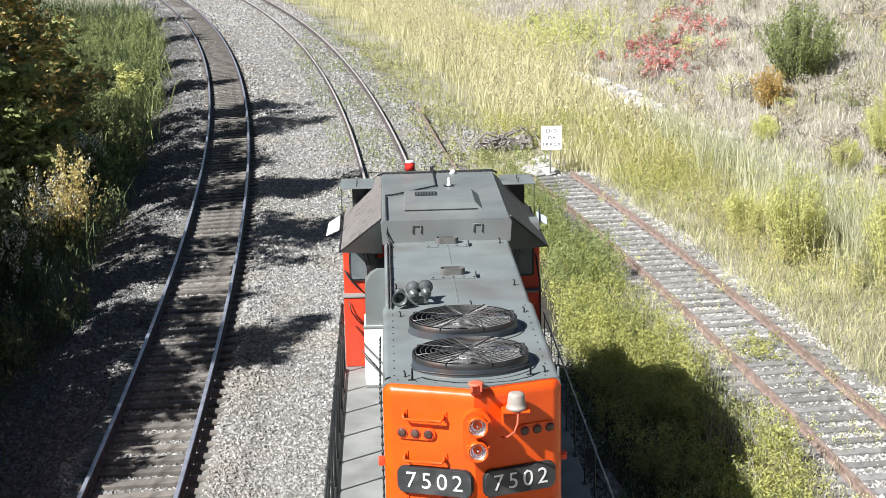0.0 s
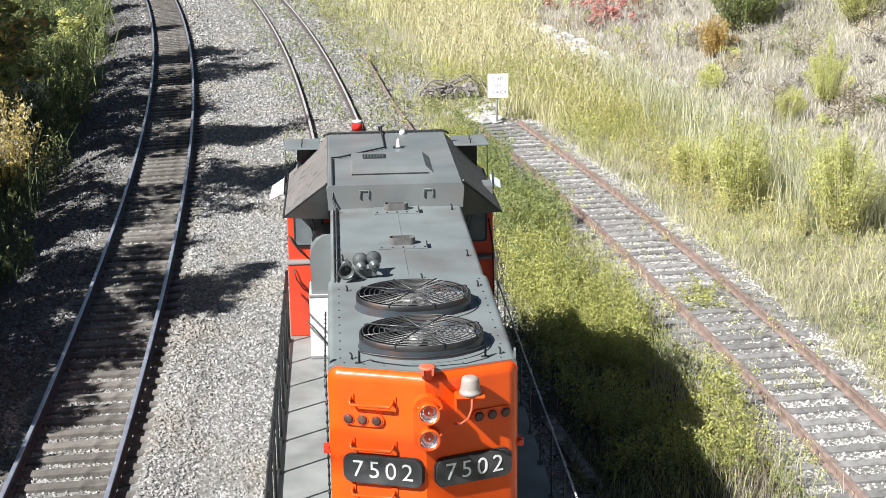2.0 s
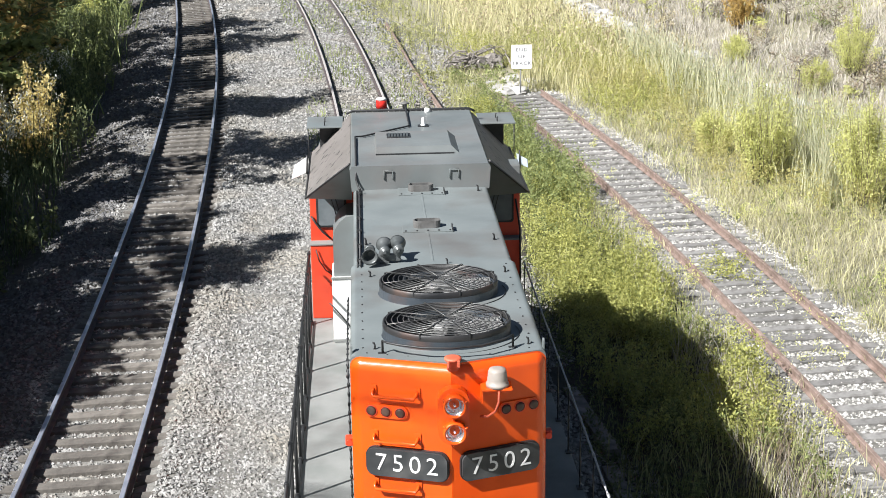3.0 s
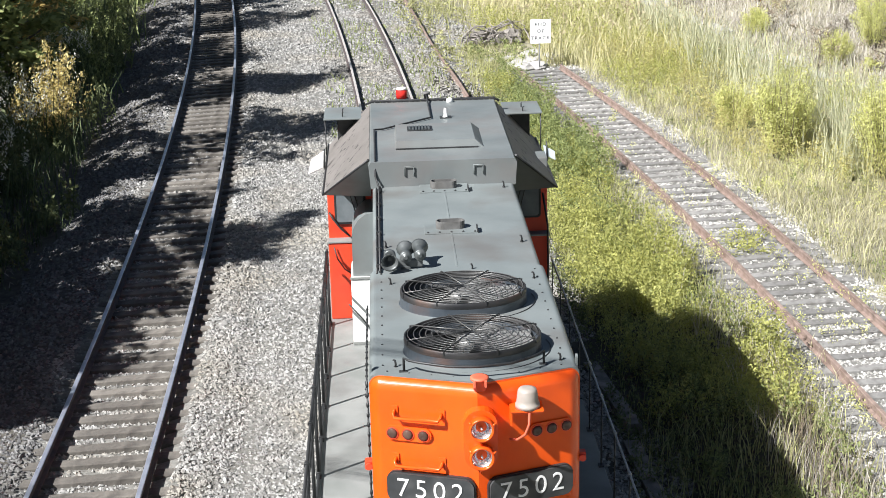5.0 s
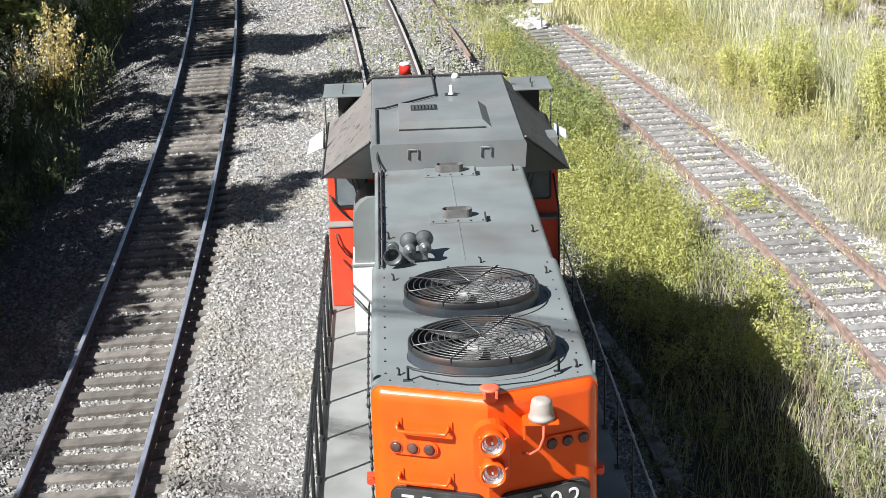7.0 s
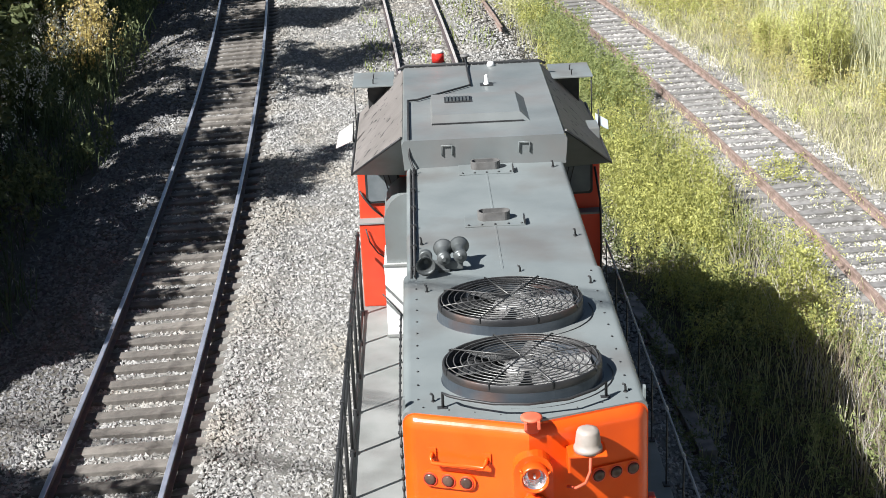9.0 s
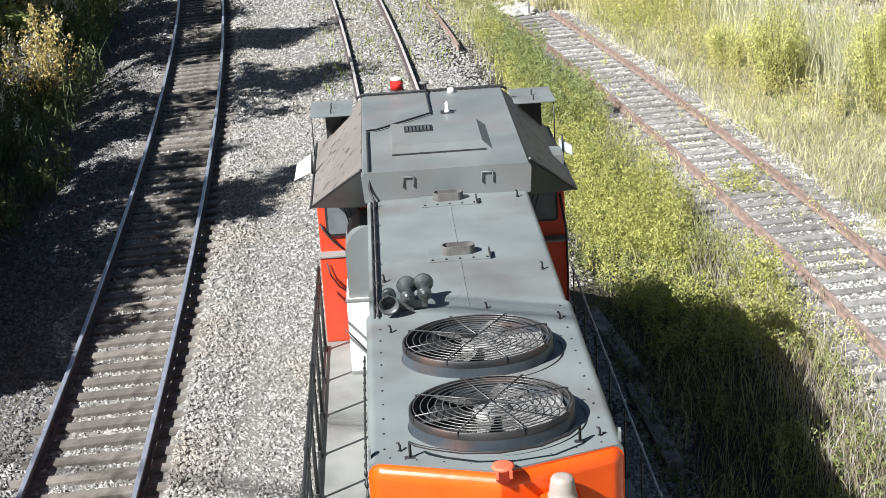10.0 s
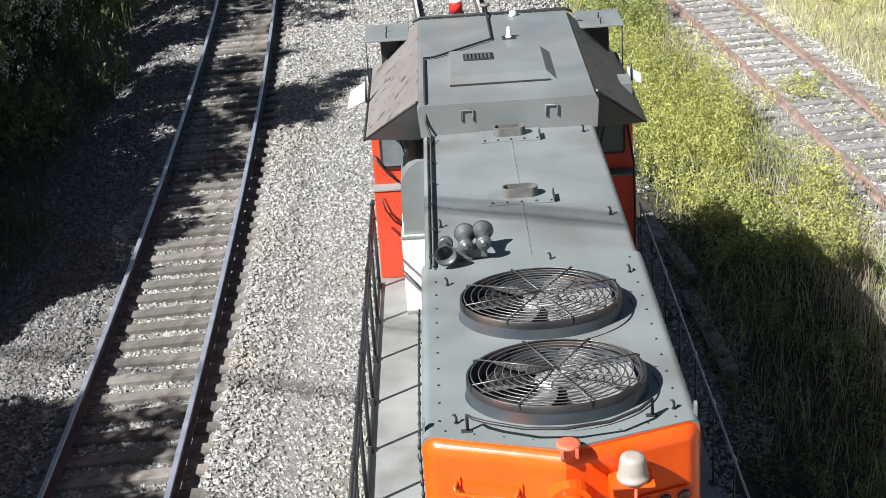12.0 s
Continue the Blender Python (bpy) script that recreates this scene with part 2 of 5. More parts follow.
TAN = leaf("reed_seed_head", (0.34, 0.28, 0.16), (0.62, 0.54, 0.34), 0.3)
STRAW = leaf("dry_grass", (0.26, 0.245, 0.12), (0.74, 0.70, 0.42), 0.38)
DRY = leaf("dead_stalks", (0.23, 0.205, 0.172), (0.74, 0.69, 0.61), 0.34)
GRASS = leaf("meadow_grass", (0.19, 0.205, 0.07), (0.60, 0.59, 0.25), 0.38)
PLUME = leaf("reed_plume", (0.52, 0.54, 0.45), (0.80, 0.80, 0.70), 0.35)

# ---- lie of the land and of the tracks ----
def bend(y):
    return np.maximum(np.asarray(y, float) - 14.9, 0.0) ** 2


def main_x(y):
    """Centre of the engine's track."""
    return 0.57 - 0.00109 * bend(y)


def left_x(y):
    return -4.24 - 0.00112 * bend(y) - 0.0108 * (np.asarray(y, float) - 14.9)


def siding_x(y):
    y = np.asarray(y, float)
    return 7.72 - 0.1017 * (y - 25) - 0.0017 * (y - 25) * (y - 36.5)


def smooth(a, b, v):
    q = np.clip((v - a) / (b - a), 0, 1)
    return q * q * (3 - 2 * q)


def wob(x, y, s, k):
    return np.sin(x * s + k) * np.cos(y * s * 0.83 + 1.7 * k) + 0.5 * np.sin(x * s * 2.3 + y * s * 1.9 + k)


def hill_foot(y):
    """Where the bank beyond the white stones begins."""
    y = np.asarray(y, float)
    return np.interp(y, [10, 30, 43, 47, 53.5, 70, 120, 400], [15.5, 15.5, 14.0, 12.4, 11.4, 9.0, 2.0, -60])


def land(x, y):
    x, y = np.asarray(x, float), np.asarray(y, float)
    right = x - main_x(y)
    left = left_x(y) - x
    z = np.full(np.broadcast(x, y).shape, -0.205)
    z = z + 0.02 * smooth(-1.0, 1.0, -np.abs(right) + 2.0)
    z = z - 0.38 * smooth(1.9, 3.2, right)
    z = z - 0.40 * smooth(1.7, 3.4, left) + 0.5 * smooth(5.0, 12.0, left)
    for off in (-left, right):
        o = np.abs(off)
        z = z + (0.055 + 0.035 * np.sign(off)) * smooth(0.98, 1.2, o) * (1 - smooth(1.45, 2.2, o))
    z = z - 0.05 * (1 - smooth(0.92, 1.12, np.abs(left)))
    past = x - hill_foot(y)
    z = z + smooth(0.0, 16.0, past) * 4.2 + 0.12 * smooth(-1.0, 1.0, past)
    rough = smooth(2.2, 4.0, right) + smooth(2.5, 4.0, left)
    near_siding = 1 - smooth(1.4, 2.4, np.abs(x - siding_x(np.clip(y, 0, 49))))
    z = z + rough * 0.07 * wob(x, y, 0.9, 0.4) * (1 - near_siding)
    z = z * (1 - near_siding) - 0.680 * near_siding
    return z


rng = np.random.default_rng(7)


def axis(parts):
    return np.unique(np.concatenate([np.arange(a, b, s) for a, b, s in parts]))


gx = axis([(-900, -60, 60), (-60, -14, 3), (-14, 16, 0.4), (16, 40, 1.2), (40, 100, 6), (100, 901, 60)])
gy = axis([(-300, -20, 30), (-20, 8, 2), (8, 60, 0.4), (60, 130, 1.0), (130, 300, 10), (300, 3001, 120)])
GX, GY = np.meshgrid(gx, gy)
GZ = land(GX, GY)
nx, ny = len(gx), len(gy)
idx = np.arange(nx * ny).reshape(ny, nx)
quads = np.stack([idx[:-1, :-1], idx[:-1, 1:], idx[1:, 1:], idx[1:, :-1]], -1).reshape(-1, 4)
ground = link_mesh("ground", np.stack([GX, GY, GZ], -1).reshape(-1, 3), quads, EARTH, smooth=True)
ground.data.materials.append(GRAVEL)
ground.data.materials.append(GRIME_SHADE_GRAVEL)
ground.data.materials.append(SHADE_SOIL)
cx, cy = (GX[:-1, :-1] + GX[1:, 1:]) / 2, (GY[:-1, :-1] + GY[1:, 1:]) / 2
stony = (cx > left_x(cy) - 2.7 + 0.3 * wob(cx, cy, 0.7, 1)) & (cx < main_x(cy) + 2.3 - 0.8 * smooth(36, 46, cy) + 0.3 * wob(cx, cy, 0.8, 2))
stony |= (np.abs(cx - siding_x(cy)) < 1.5 + 0.3 * wob(cx, cy, 1.1, 3)) & (cy < 49.5) & (cy > 5)
# left shoulder: dirt and extra shade both sit in this ground colour
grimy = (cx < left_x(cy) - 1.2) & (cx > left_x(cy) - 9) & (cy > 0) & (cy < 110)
# strip beside the engine whose colour carries part of its shadow
shade_strip = ~stony & (cx > main_x(cy) + 1.5) & (cx < siding_x(cy) - 0.4) & (cy > 0) & (cy < 47)
ground.data.polygons.foreach_set("material_index", np.where(shade_strip, 3, np.where(grimy, 2, stony)).astype(np.int32).ravel())
tagged(ground, "dry earth and grey gravel beside the railway", "ground", kind="structure")


# ---- railway tracks ----
def sweep(name, centre, offset, top, y0, y1, step, mats, parent, cant=0.0):
    """A flat-bottomed rail along a track at that offset from its centre."""
    prof = [(-0.070, -0.165), (0.070, -0.165), (0.068, -0.152), (0.010, -0.135), (0.010, -0.045), (0.036, -0.035), (0.036, -0.008), (0.028, 0.0),
            (-0.028, 0.0), (-0.036, -0.008), (-0.036, -0.035), (-0.010, -0.045), (-0.010, -0.135), (-0.068, -0.152)]
    ys = np.arange(y0, y1 + step / 2, step)
    xs = centre(ys)
    dx = np.gradient(xs, ys)
    n = np.stack([np.ones_like(ys), -dx], -1) / np.sqrt(1 + dx ** 2)[:, None]
    k = len(prof)
    verts = np.empty((len(ys), k, 3))
    for j, (px, pz) in enumerate(prof):
        verts[:, j, :2] = np.stack([xs, ys], -1) + n * (offset + px)
        verts[:, j, 2] = top + pz + cant
    i = np.arange(len(ys) - 1)[:, None] * k
    a = np.arange(k)[None]
    b = (a + 1) % k
    faces = np.stack([i + a, i + b, i + k + b, i + k + a], -1).reshape(-1, 4)
    ob = link_mesh(name, verts.reshape(-1, 3), faces, mats[0], parent)
    ob.data.materials.append(mats[1])
    index = np.zeros((len(ys) - 1, k), np.int32)
    index[:, 6:9] = 1
    ob.data.polygons.foreach_set("material_index", index.ravel())
    return ob


def tie_mesh(name, material, width):
    bm = bmesh.new()
    add_box(bm, -1.30, 1.30, -width / 2, width / 2, -0.16, 0.0, 0.012)
    for v in bm.verts:
        v.co += Vector((0, 0.006 * math.sin(v.co.x * 7), 0.006 * math.sin(v.co.x * 3)))
    me = bpy.data.meshes.new(name)
    bm.to_mesh(me)
    bm.free()
    me.materials.append(material)
    return me


def lay(name, label, centre, top, y0, y1, near, mats, wood, pitch, cant, group_seed, sunk=0.0):
    """A track with two rails, and a tie every pitch metres, each a piece of its own as far as near."""
    track = tagged(new(name), label, "track", kind="structure")
    sweep("rail", centre, -0.7525, top, y0, y1, 0.6, mats, track)
    sweep("rail", centre, 0.7525, top, y0, y1, 0.6, mats, track, cant)
    me = tie_mesh("tie", wood, 0.22)
    r = random.Random(group_seed)
    y = y0
    far_v, far_f = [], []
    base_v = np.array([v.co[:] for v in me.vertices])
    base_f = [tuple(p.vertices) for p in me.polygons]
    while y < y1:
        x = float(centre(y))
        slope = float(centre(y + 0.1) - centre(y - 0.1)) / 0.2
        m = pose(x + r.uniform(-0.05, 0.05), y, top - 0.172 - sunk + cant / 2 + r.uniform(-0.008, 0.006), 0, -math.degrees(cant / 1.5), -math.degrees(math.atan(slope)) + r.uniform(-1.6, 1.6))
        if y < near:
            ob = new("tie", me)
            ob.parent = track
            ob.matrix_basis = m
        else:
            a = np.array(m)
            far_f += [tuple(len(far_v) * len(base_v) + k for k in f) for f in base_f]
            far_v.append(base_v @ a[:3, :3].T + a[:3, 3])
        y += pitch + r.uniform(-0.03, 0.03)
    if far_v:
        mesh = bpy.data.meshes.new("far_ties")
        mesh.from_pydata(np.concatenate(far_v).tolist(), [], far_f)
        mesh.materials.append(wood)
        ob = new("far_ties", mesh)
        ob.parent = track
        tagged(ob, kind="stuff")
    return track


CANT = 0.05
lay("track_left", "railway track with worn bright rails on weathered wooden ties", left_x, 0.0, 4, 140, 75, (RAILSIDE, STEEL), TIE, 0.52, CANT, 1, 0.03)
lay("track_main", "curving railway track with dull brown rails on wooden ties", main_x, 0.0, 4, 140, 75, (RAILSIDE, RUSTTOP), TIE, 0.52, CANT, 2, 0.035)
lay("track_siding", "disused rusty siding with bleached ties in weeds", siding_x, -0.46, 8, 49.0, 60, (RUST, RUST), OLDTIE, 0.55, 0.0, 3)
old = tagged(new("abandoned_rail"), "rusty abandoned rail lying in gravel and weeds", "rail", kind="structure")
sweep("rail", lambda y: np.interp(y, [38, 44.9, 51.7, 62.1, 69.3], [2.55, 2.04, 1.40, 0.65, -0.30]), 0.0, -0.17, 43, 63, 0.6, (RUST, RUST), old)

# ---- the diesel engine, in its own space: y to its rear, rail top at z = 0 ----
engine = tagged(new("diesel_locomotive"), "orange and dark grey diesel locomotive running long hood first", "locomotive")


def cross_prism(bm, prof, y0, y1):
    """Sweep a closed profile of (x, z) from y0 to y1; y0 may depend on x."""
    f0 = [bm.verts.new((x, y0(x) if callable(y0) else y0, z)) for x, z in prof]
    f1 = [bm.verts.new((x, y1, z)) for x, z in prof]
    n = len(prof)
    made = [bm.faces.new(f0), bm.faces.new(f1[::-1])]
    for k in range(n):
        made.append(bm.faces.new((f0[k], f1[k], f1[(k + 1) % n], f0[(k + 1) % n])))
    bmesh.ops.recalc_face_normals(bm, faces=made)


def shoulder(half, top, base, r, rise=0.012):
    """Hood section: upright sides, rounded shoulders, nearly flat roof."""
    prof = [(-half, base)]
    for k in range(7):
        q = math.pi - k * math.pi / 12
        prof.append((-half + r + r * math.cos(q), top - r + r * math.sin(q)))
    prof.append((0.0, top + rise))
    for k in range(7):
        q = math.pi / 2 - k * math.pi / 12
        prof.append((half - r + r * math.cos(q), top - r + r * math.sin(q)))
    prof.append((half, base))
    return prof


RIDGE, SLANT = -2.45, 0.33


def nose_y(x, out=0.0):
    return RIDGE + SLANT * abs(x) - out


# hood: wide front section round the fans, narrower rear section up to the cab
bm = bmesh.new()
cross_prism(bm, shoulder(0.868, 4.325, 1.95, 0.06), lambda x: nose_y(x, -0.055), 0.52)
part("front_hood", bm, ROOF, engine, "dark grey painted hood roof round two fans")
bm = bmesh.new()
cross_prism(bm, shoulder(0.84, 4.315, 1.95, 0.05), 0.52, 5.72)
part("rear_hood", bm, ROOF, engine, "plain dark grey hood roof with a centre seam")
bm = bmesh.new()
add_box(bm, -0.009, 0.009, 0.55, 3.55, 4.320, 4.331, 0.002)
part("roof_seam", bm, ROOF, engine)
bm = bmesh.new()
for s in (-1, 1):
    for k in range(11):
        add_lathe(bm, [(0.0085, 0), (0.0085, 0.006), (0.004, 0.009)], (s * 0.755, -1.95 + k * 0.235, 4.327), sides=6)
for k in range(9):
    x = -0.72 + k * 0.18
    add_lathe(bm, [(0.007, 0), (0.007, 0.005), (0.004, 0.008)], (x, nose_y(x) + 0.13, 4.328), sides=6)
tagged(part("roof_bolts", bm, BLACK, engine), kind="stuff")

# orange end sheet, a shallow wedge with rounded edges
bm = bmesh.new()
w = 0.872
plan = [(-w, nose_y(w) + 0.055), (-w, nose_y(w)), (0, RIDGE), (w, nose_y(w)), (w, nose_y(w) + 0.055), (0, RIDGE + 0.052)]
low, top = add_prism(bm, plan, 1.95, 4.318)
edges = [e for e in bm.edges if (e.verts[0] in top and e.verts[1] in top and {e.verts[0], e.verts[1]} & {top[1], top[2], top[3]} and not {e.verts[0], e.verts[1]} & {top[5]}) or
         ({e.verts[0], e.verts[1]} in ({low[1], top[1]}, {low[3], top[3]}))]
bmesh.ops.bevel(bm, geom=edges, offset=0.105, segments=14, profile=0.5, affect="EDGES")
for f in bm.faces:
    f.smooth = False
part("hood_end", bm, ORANGE, engine, "glossy orange V-shaped hood end")


def facet(side, x, z, out=0.0):
    """Pose on an end facet: local x along it, local z up, local -y outwards."""
    a = math.degrees(math.atan(SLANT)) * side
    return Matrix.Translation((x, nose_y(x), z)) @ pose(0, 0, 0, 0, 0, a) @ Matrix.Translation((0, -out, 0))


def add_pill(bm, w, h, y0, y1, r, n=6):
    """A plate with round corners, w wide and h high, from y0 to y1."""
    pts = []
    for cx, cz, q0 in ((w / 2 - r, h / 2 - r, 0), (-w / 2 + r, h / 2 - r, 90), (-w / 2 + r, -h / 2 + r, 180), (w / 2 - r, -h / 2 + r, 270)):
        for k in range(n + 1):
            q = radians(q0 + 90 * k / n)
            pts.append((cx + r * math.cos(q), cz + r * math.sin(q)))
    a = [bm.verts.new((x, y0, z)) for x, z in pts]
    b = [bm.verts.new((x, y1, z)) for x, z in pts]
    made = [bm.faces.new(a), bm.faces.new(b[::-1])]
    for k in range(len(pts)):
        made.append(bm.faces.new((a[k], b[k], b[(k + 1) % len(pts)], a[(k + 1) % len(pts)])))
    bmesh.ops.recalc_face_normals(bm, faces=made)


def lettering(name, body, size, material, parent, m, space=1.0):
    """Flat raised letters, upright in the xz plane, centred."""
    cu = bpy.data.curves.new(name, "FONT")
    cu.body, cu.size, cu.extrude, cu.align_x, cu.align_y, cu.space_character, cu.offset = body, size, 0.002, "CENTER", "CENTER", space, -0.004 * size
    cu.resolution_u = 4
    tmp = bpy.data.objects.new(name, cu)
    scene.collection.objects.link(tmp)
    bpy.context.view_layer.update()
    me = bpy.data.meshes.new_from_object(tmp)
    bpy.data.objects.remove(tmp)
    me.transform(m @ pose(0, 0, 0, 90, 0, 0))
    me.materials.clear()
    me.materials.append(material)
    ob = new(name, me)
    ob.parent = parent
    return ob


for side in (-1, 1):
    # number board
    x, z = (-0.382, 3.367) if side < 0 else (0.432, 3.358)
    bm = bmesh.new()
    add_pill(bm, 0.745, 0.262, -0.050, 0.01, 0.075)
    board = part("number_board", placed(bm, facet(side, x, z)), BOARD, engine, "black number board with white figures")
    bm = bmesh.new()
    add_pill(bm, 0.765, 0.282, -0.030, 0.01, 0.085)
    part("board_frame", placed(bm, facet(side, x, z)), BLACK, board)
    for k, figure in enumerate("7502"):
        lettering("figure", figure, 0.235, FIGURE, board, facet(side, x, z, 0.053) @ Matrix.Translation(((k - 1.5) * 0.157, 0, 0)))
    # class lamps in an oblong frame
    x = -0.560 if side < 0 else 0.612
    bm = bmesh.new()
    add_pill(bm, 0.40, 0.125, -0.022, 0.01, 0.06)
    lamps = part("class_lamp_frame", placed(bm, facet(side, x, 3.848)), ORANGE, engine)
    for k in (-1, 0, 1):
        bm = bmesh.new()
        add_lathe(bm, [(0.053, -0.030), (0.053, 0.0)], (0.133 * k, 0, 0), "y", 20)
        part("lamp_rim", placed(bm, facet(side, x, 3.848)), RED, lamps)
        bm = bmesh.new()
        add_lathe(bm, [(0.012, -0.046), (0.032, -0.042), (0.046, -0.031)], (0.133 * k, 0, 0), "y", 20)
        part("lamp_lens", placed(bm, facet(side, x, 3.848)), LENS, lamps, "dark round glass lens")
    # side marker
    bm = bmesh.new()
    add_box(bm, side * 0.90 - 0.035, side * 0.90 + 0.035, -2.08, -2.0, 3.44, 3.52, 0.012)
    add_lathe(bm, [(0.03, -0.03), (0.03, 0.0)], (side * 0.90, -2.08, 3.48), "y", 12)
    part("side_marker", bm, RED, engine)

# grab irons on the end sheet
for k, z in enumerate((4.005, 3.575, 3.115, 2.66)):
    bm = bmesh.new()
    add_tube(bm, [(-0.20, 0.0, 0.05), (-0.20, -0.055, 0.03), (-0.185, -0.07, 0.0), (0.185, -0.07, 0.0), (0.20, -0.055, 0.03), (0.20, 0.0, 0.05)], 0.0145, 8)
    for s in (-1, 1):
        add_prism(bm, [(s * 0.20 - 0.028, -0.012), (s * 0.20 + 0.028, -0.012), (s * 0.20 + 0.028, 0.0), (s * 0.20 - 0.028, 0.0)], 0.0, 0.085)
        add_tube(bm, [(s * 0.2, -0.015, 0.012), (s * 0.2, -0.03, 0.012)], 0.012, 6)
    part("grab_iron", placed(bm, facet(-1, -0.478, z)), ORANGE, engine)

# twin headlight on the ridge
bm = bmesh.new()
add_pill(bm, 0.27, 0.53, RIDGE - 0.085, RIDGE + 0.06, 0.132)
bmesh.ops.translate(bm, verts=bm.verts, vec=(0.018, 0, 3.882))
housing = part("headlight_housing", bm, ORANGE, engine)
for z in (4.005, 3.757):
    bm = bmesh.new()
    add_lathe(bm, [(0.098, RIDGE - 0.03), (0.103, RIDGE - 0.15), (0.100, RIDGE - 0.175), (0.086, RIDGE - 0.175), (0.082, RIDGE - 0.15), (0.080, RIDGE - 0.06)], (0.022, 0, z), "y", 28)
    part("headlight", bm, ORANGE, housing)
    bm = bmesh.new()
    add_lathe(bm, [(0.081, 0.088), (0.081, 0.0), (0.0795, 0.0), (0.072, 0.035), (0.050, 0.065), (0.015, 0.08)], (0.022, RIDGE - 0.152, z), "y", 28)
    part("reflector", bm, CHROME, housing, "shiny round headlight reflector")
    bm = bmesh.new()
    add_lathe(bm, [(0.006, 0.0), (0.011, 0.02), (0.011, 0.06), (0.006, 0.07)], (0.022, RIDGE - 0.145, z), "y", 12)
    part("bulb", bm, CHROME, housing)
    for q in (25, 145, 265):
        bm = bmesh.new()
        c, s = math.cos(radians(q)), math.sin(radians(q))
        add_tube(bm, [(0.022 + 0.098 * c, RIDGE - 0.165, z + 0.098 * s), (0.022 + 0.125 * c, RIDGE - 0.15, z + 0.125 * s)], 0.009, 6)
        part("clip", bm, ORANGE, housing)

# capped filler on the ridge, beacon on its bracket
bm = bmesh.new()
add_lathe(bm, [(0.05, 4.28), (0.05, 4.365), (0.070, 4.369), (0.077, 4.378), (0.075, 4.391), (0.055, 4.396)], (0.021, RIDGE + 0.03, 0), "z", 20)
for q in (-1, 1):
    add_box(bm, 0.021 + q * 0.045 - 0.01, 0.021 + q * 0.045 + 0.01, RIDGE - 0.06, RIDGE - 0.02, 4.33, 4.385, 0.003)
part("filler_cap", bm, CAP, engine, "faded red filler cap")
bm = bmesh.new()
bx, by = 0.405, nose_y(0.405) - 0.12
add_box(bm, bx - 0.145, bx + 0.125, by - 0.09, by + 0.10, 4.105, 4.122, 0.004)
add_box(bm, bx - 0.145, bx - 0.128, by - 0.085, by + 0.13, 3.99, 4.12, 0.004)
add_box(bm, bx - 0.14, bx + 0.12, by + 0.09, by + 0.115, 4.01, 4.12, 0.004)
bracket = part("beacon_bracket", bm, ORANGE, engine)
bm = bmesh.new()
add_lathe(bm, [(0.100, 4.122), (0.100, 4.152), (0.092, 4.156), (0.088, 4.19), (0.079, 4.262), (0.070, 4.280), (0.04, 4.288)], (bx, by, 0), "z", 28)
part("beacon_dome", bm, CONE, bracket, "frosted pale beacon dome")
bm = bmesh.new()
add_tube(bm, [(bx + 0.01, by - 0.07, 4.11), (bx + 0.0, by - 0.13, 4.02), (bx - 0.03, by - 0.12, 3.93), (bx - 0.09, by - 0.06, 3.86), (bx - 0.14, by + 0.02, 3.83)], 0.011, 8)
part("beacon_cable", bm, CAP, bracket)

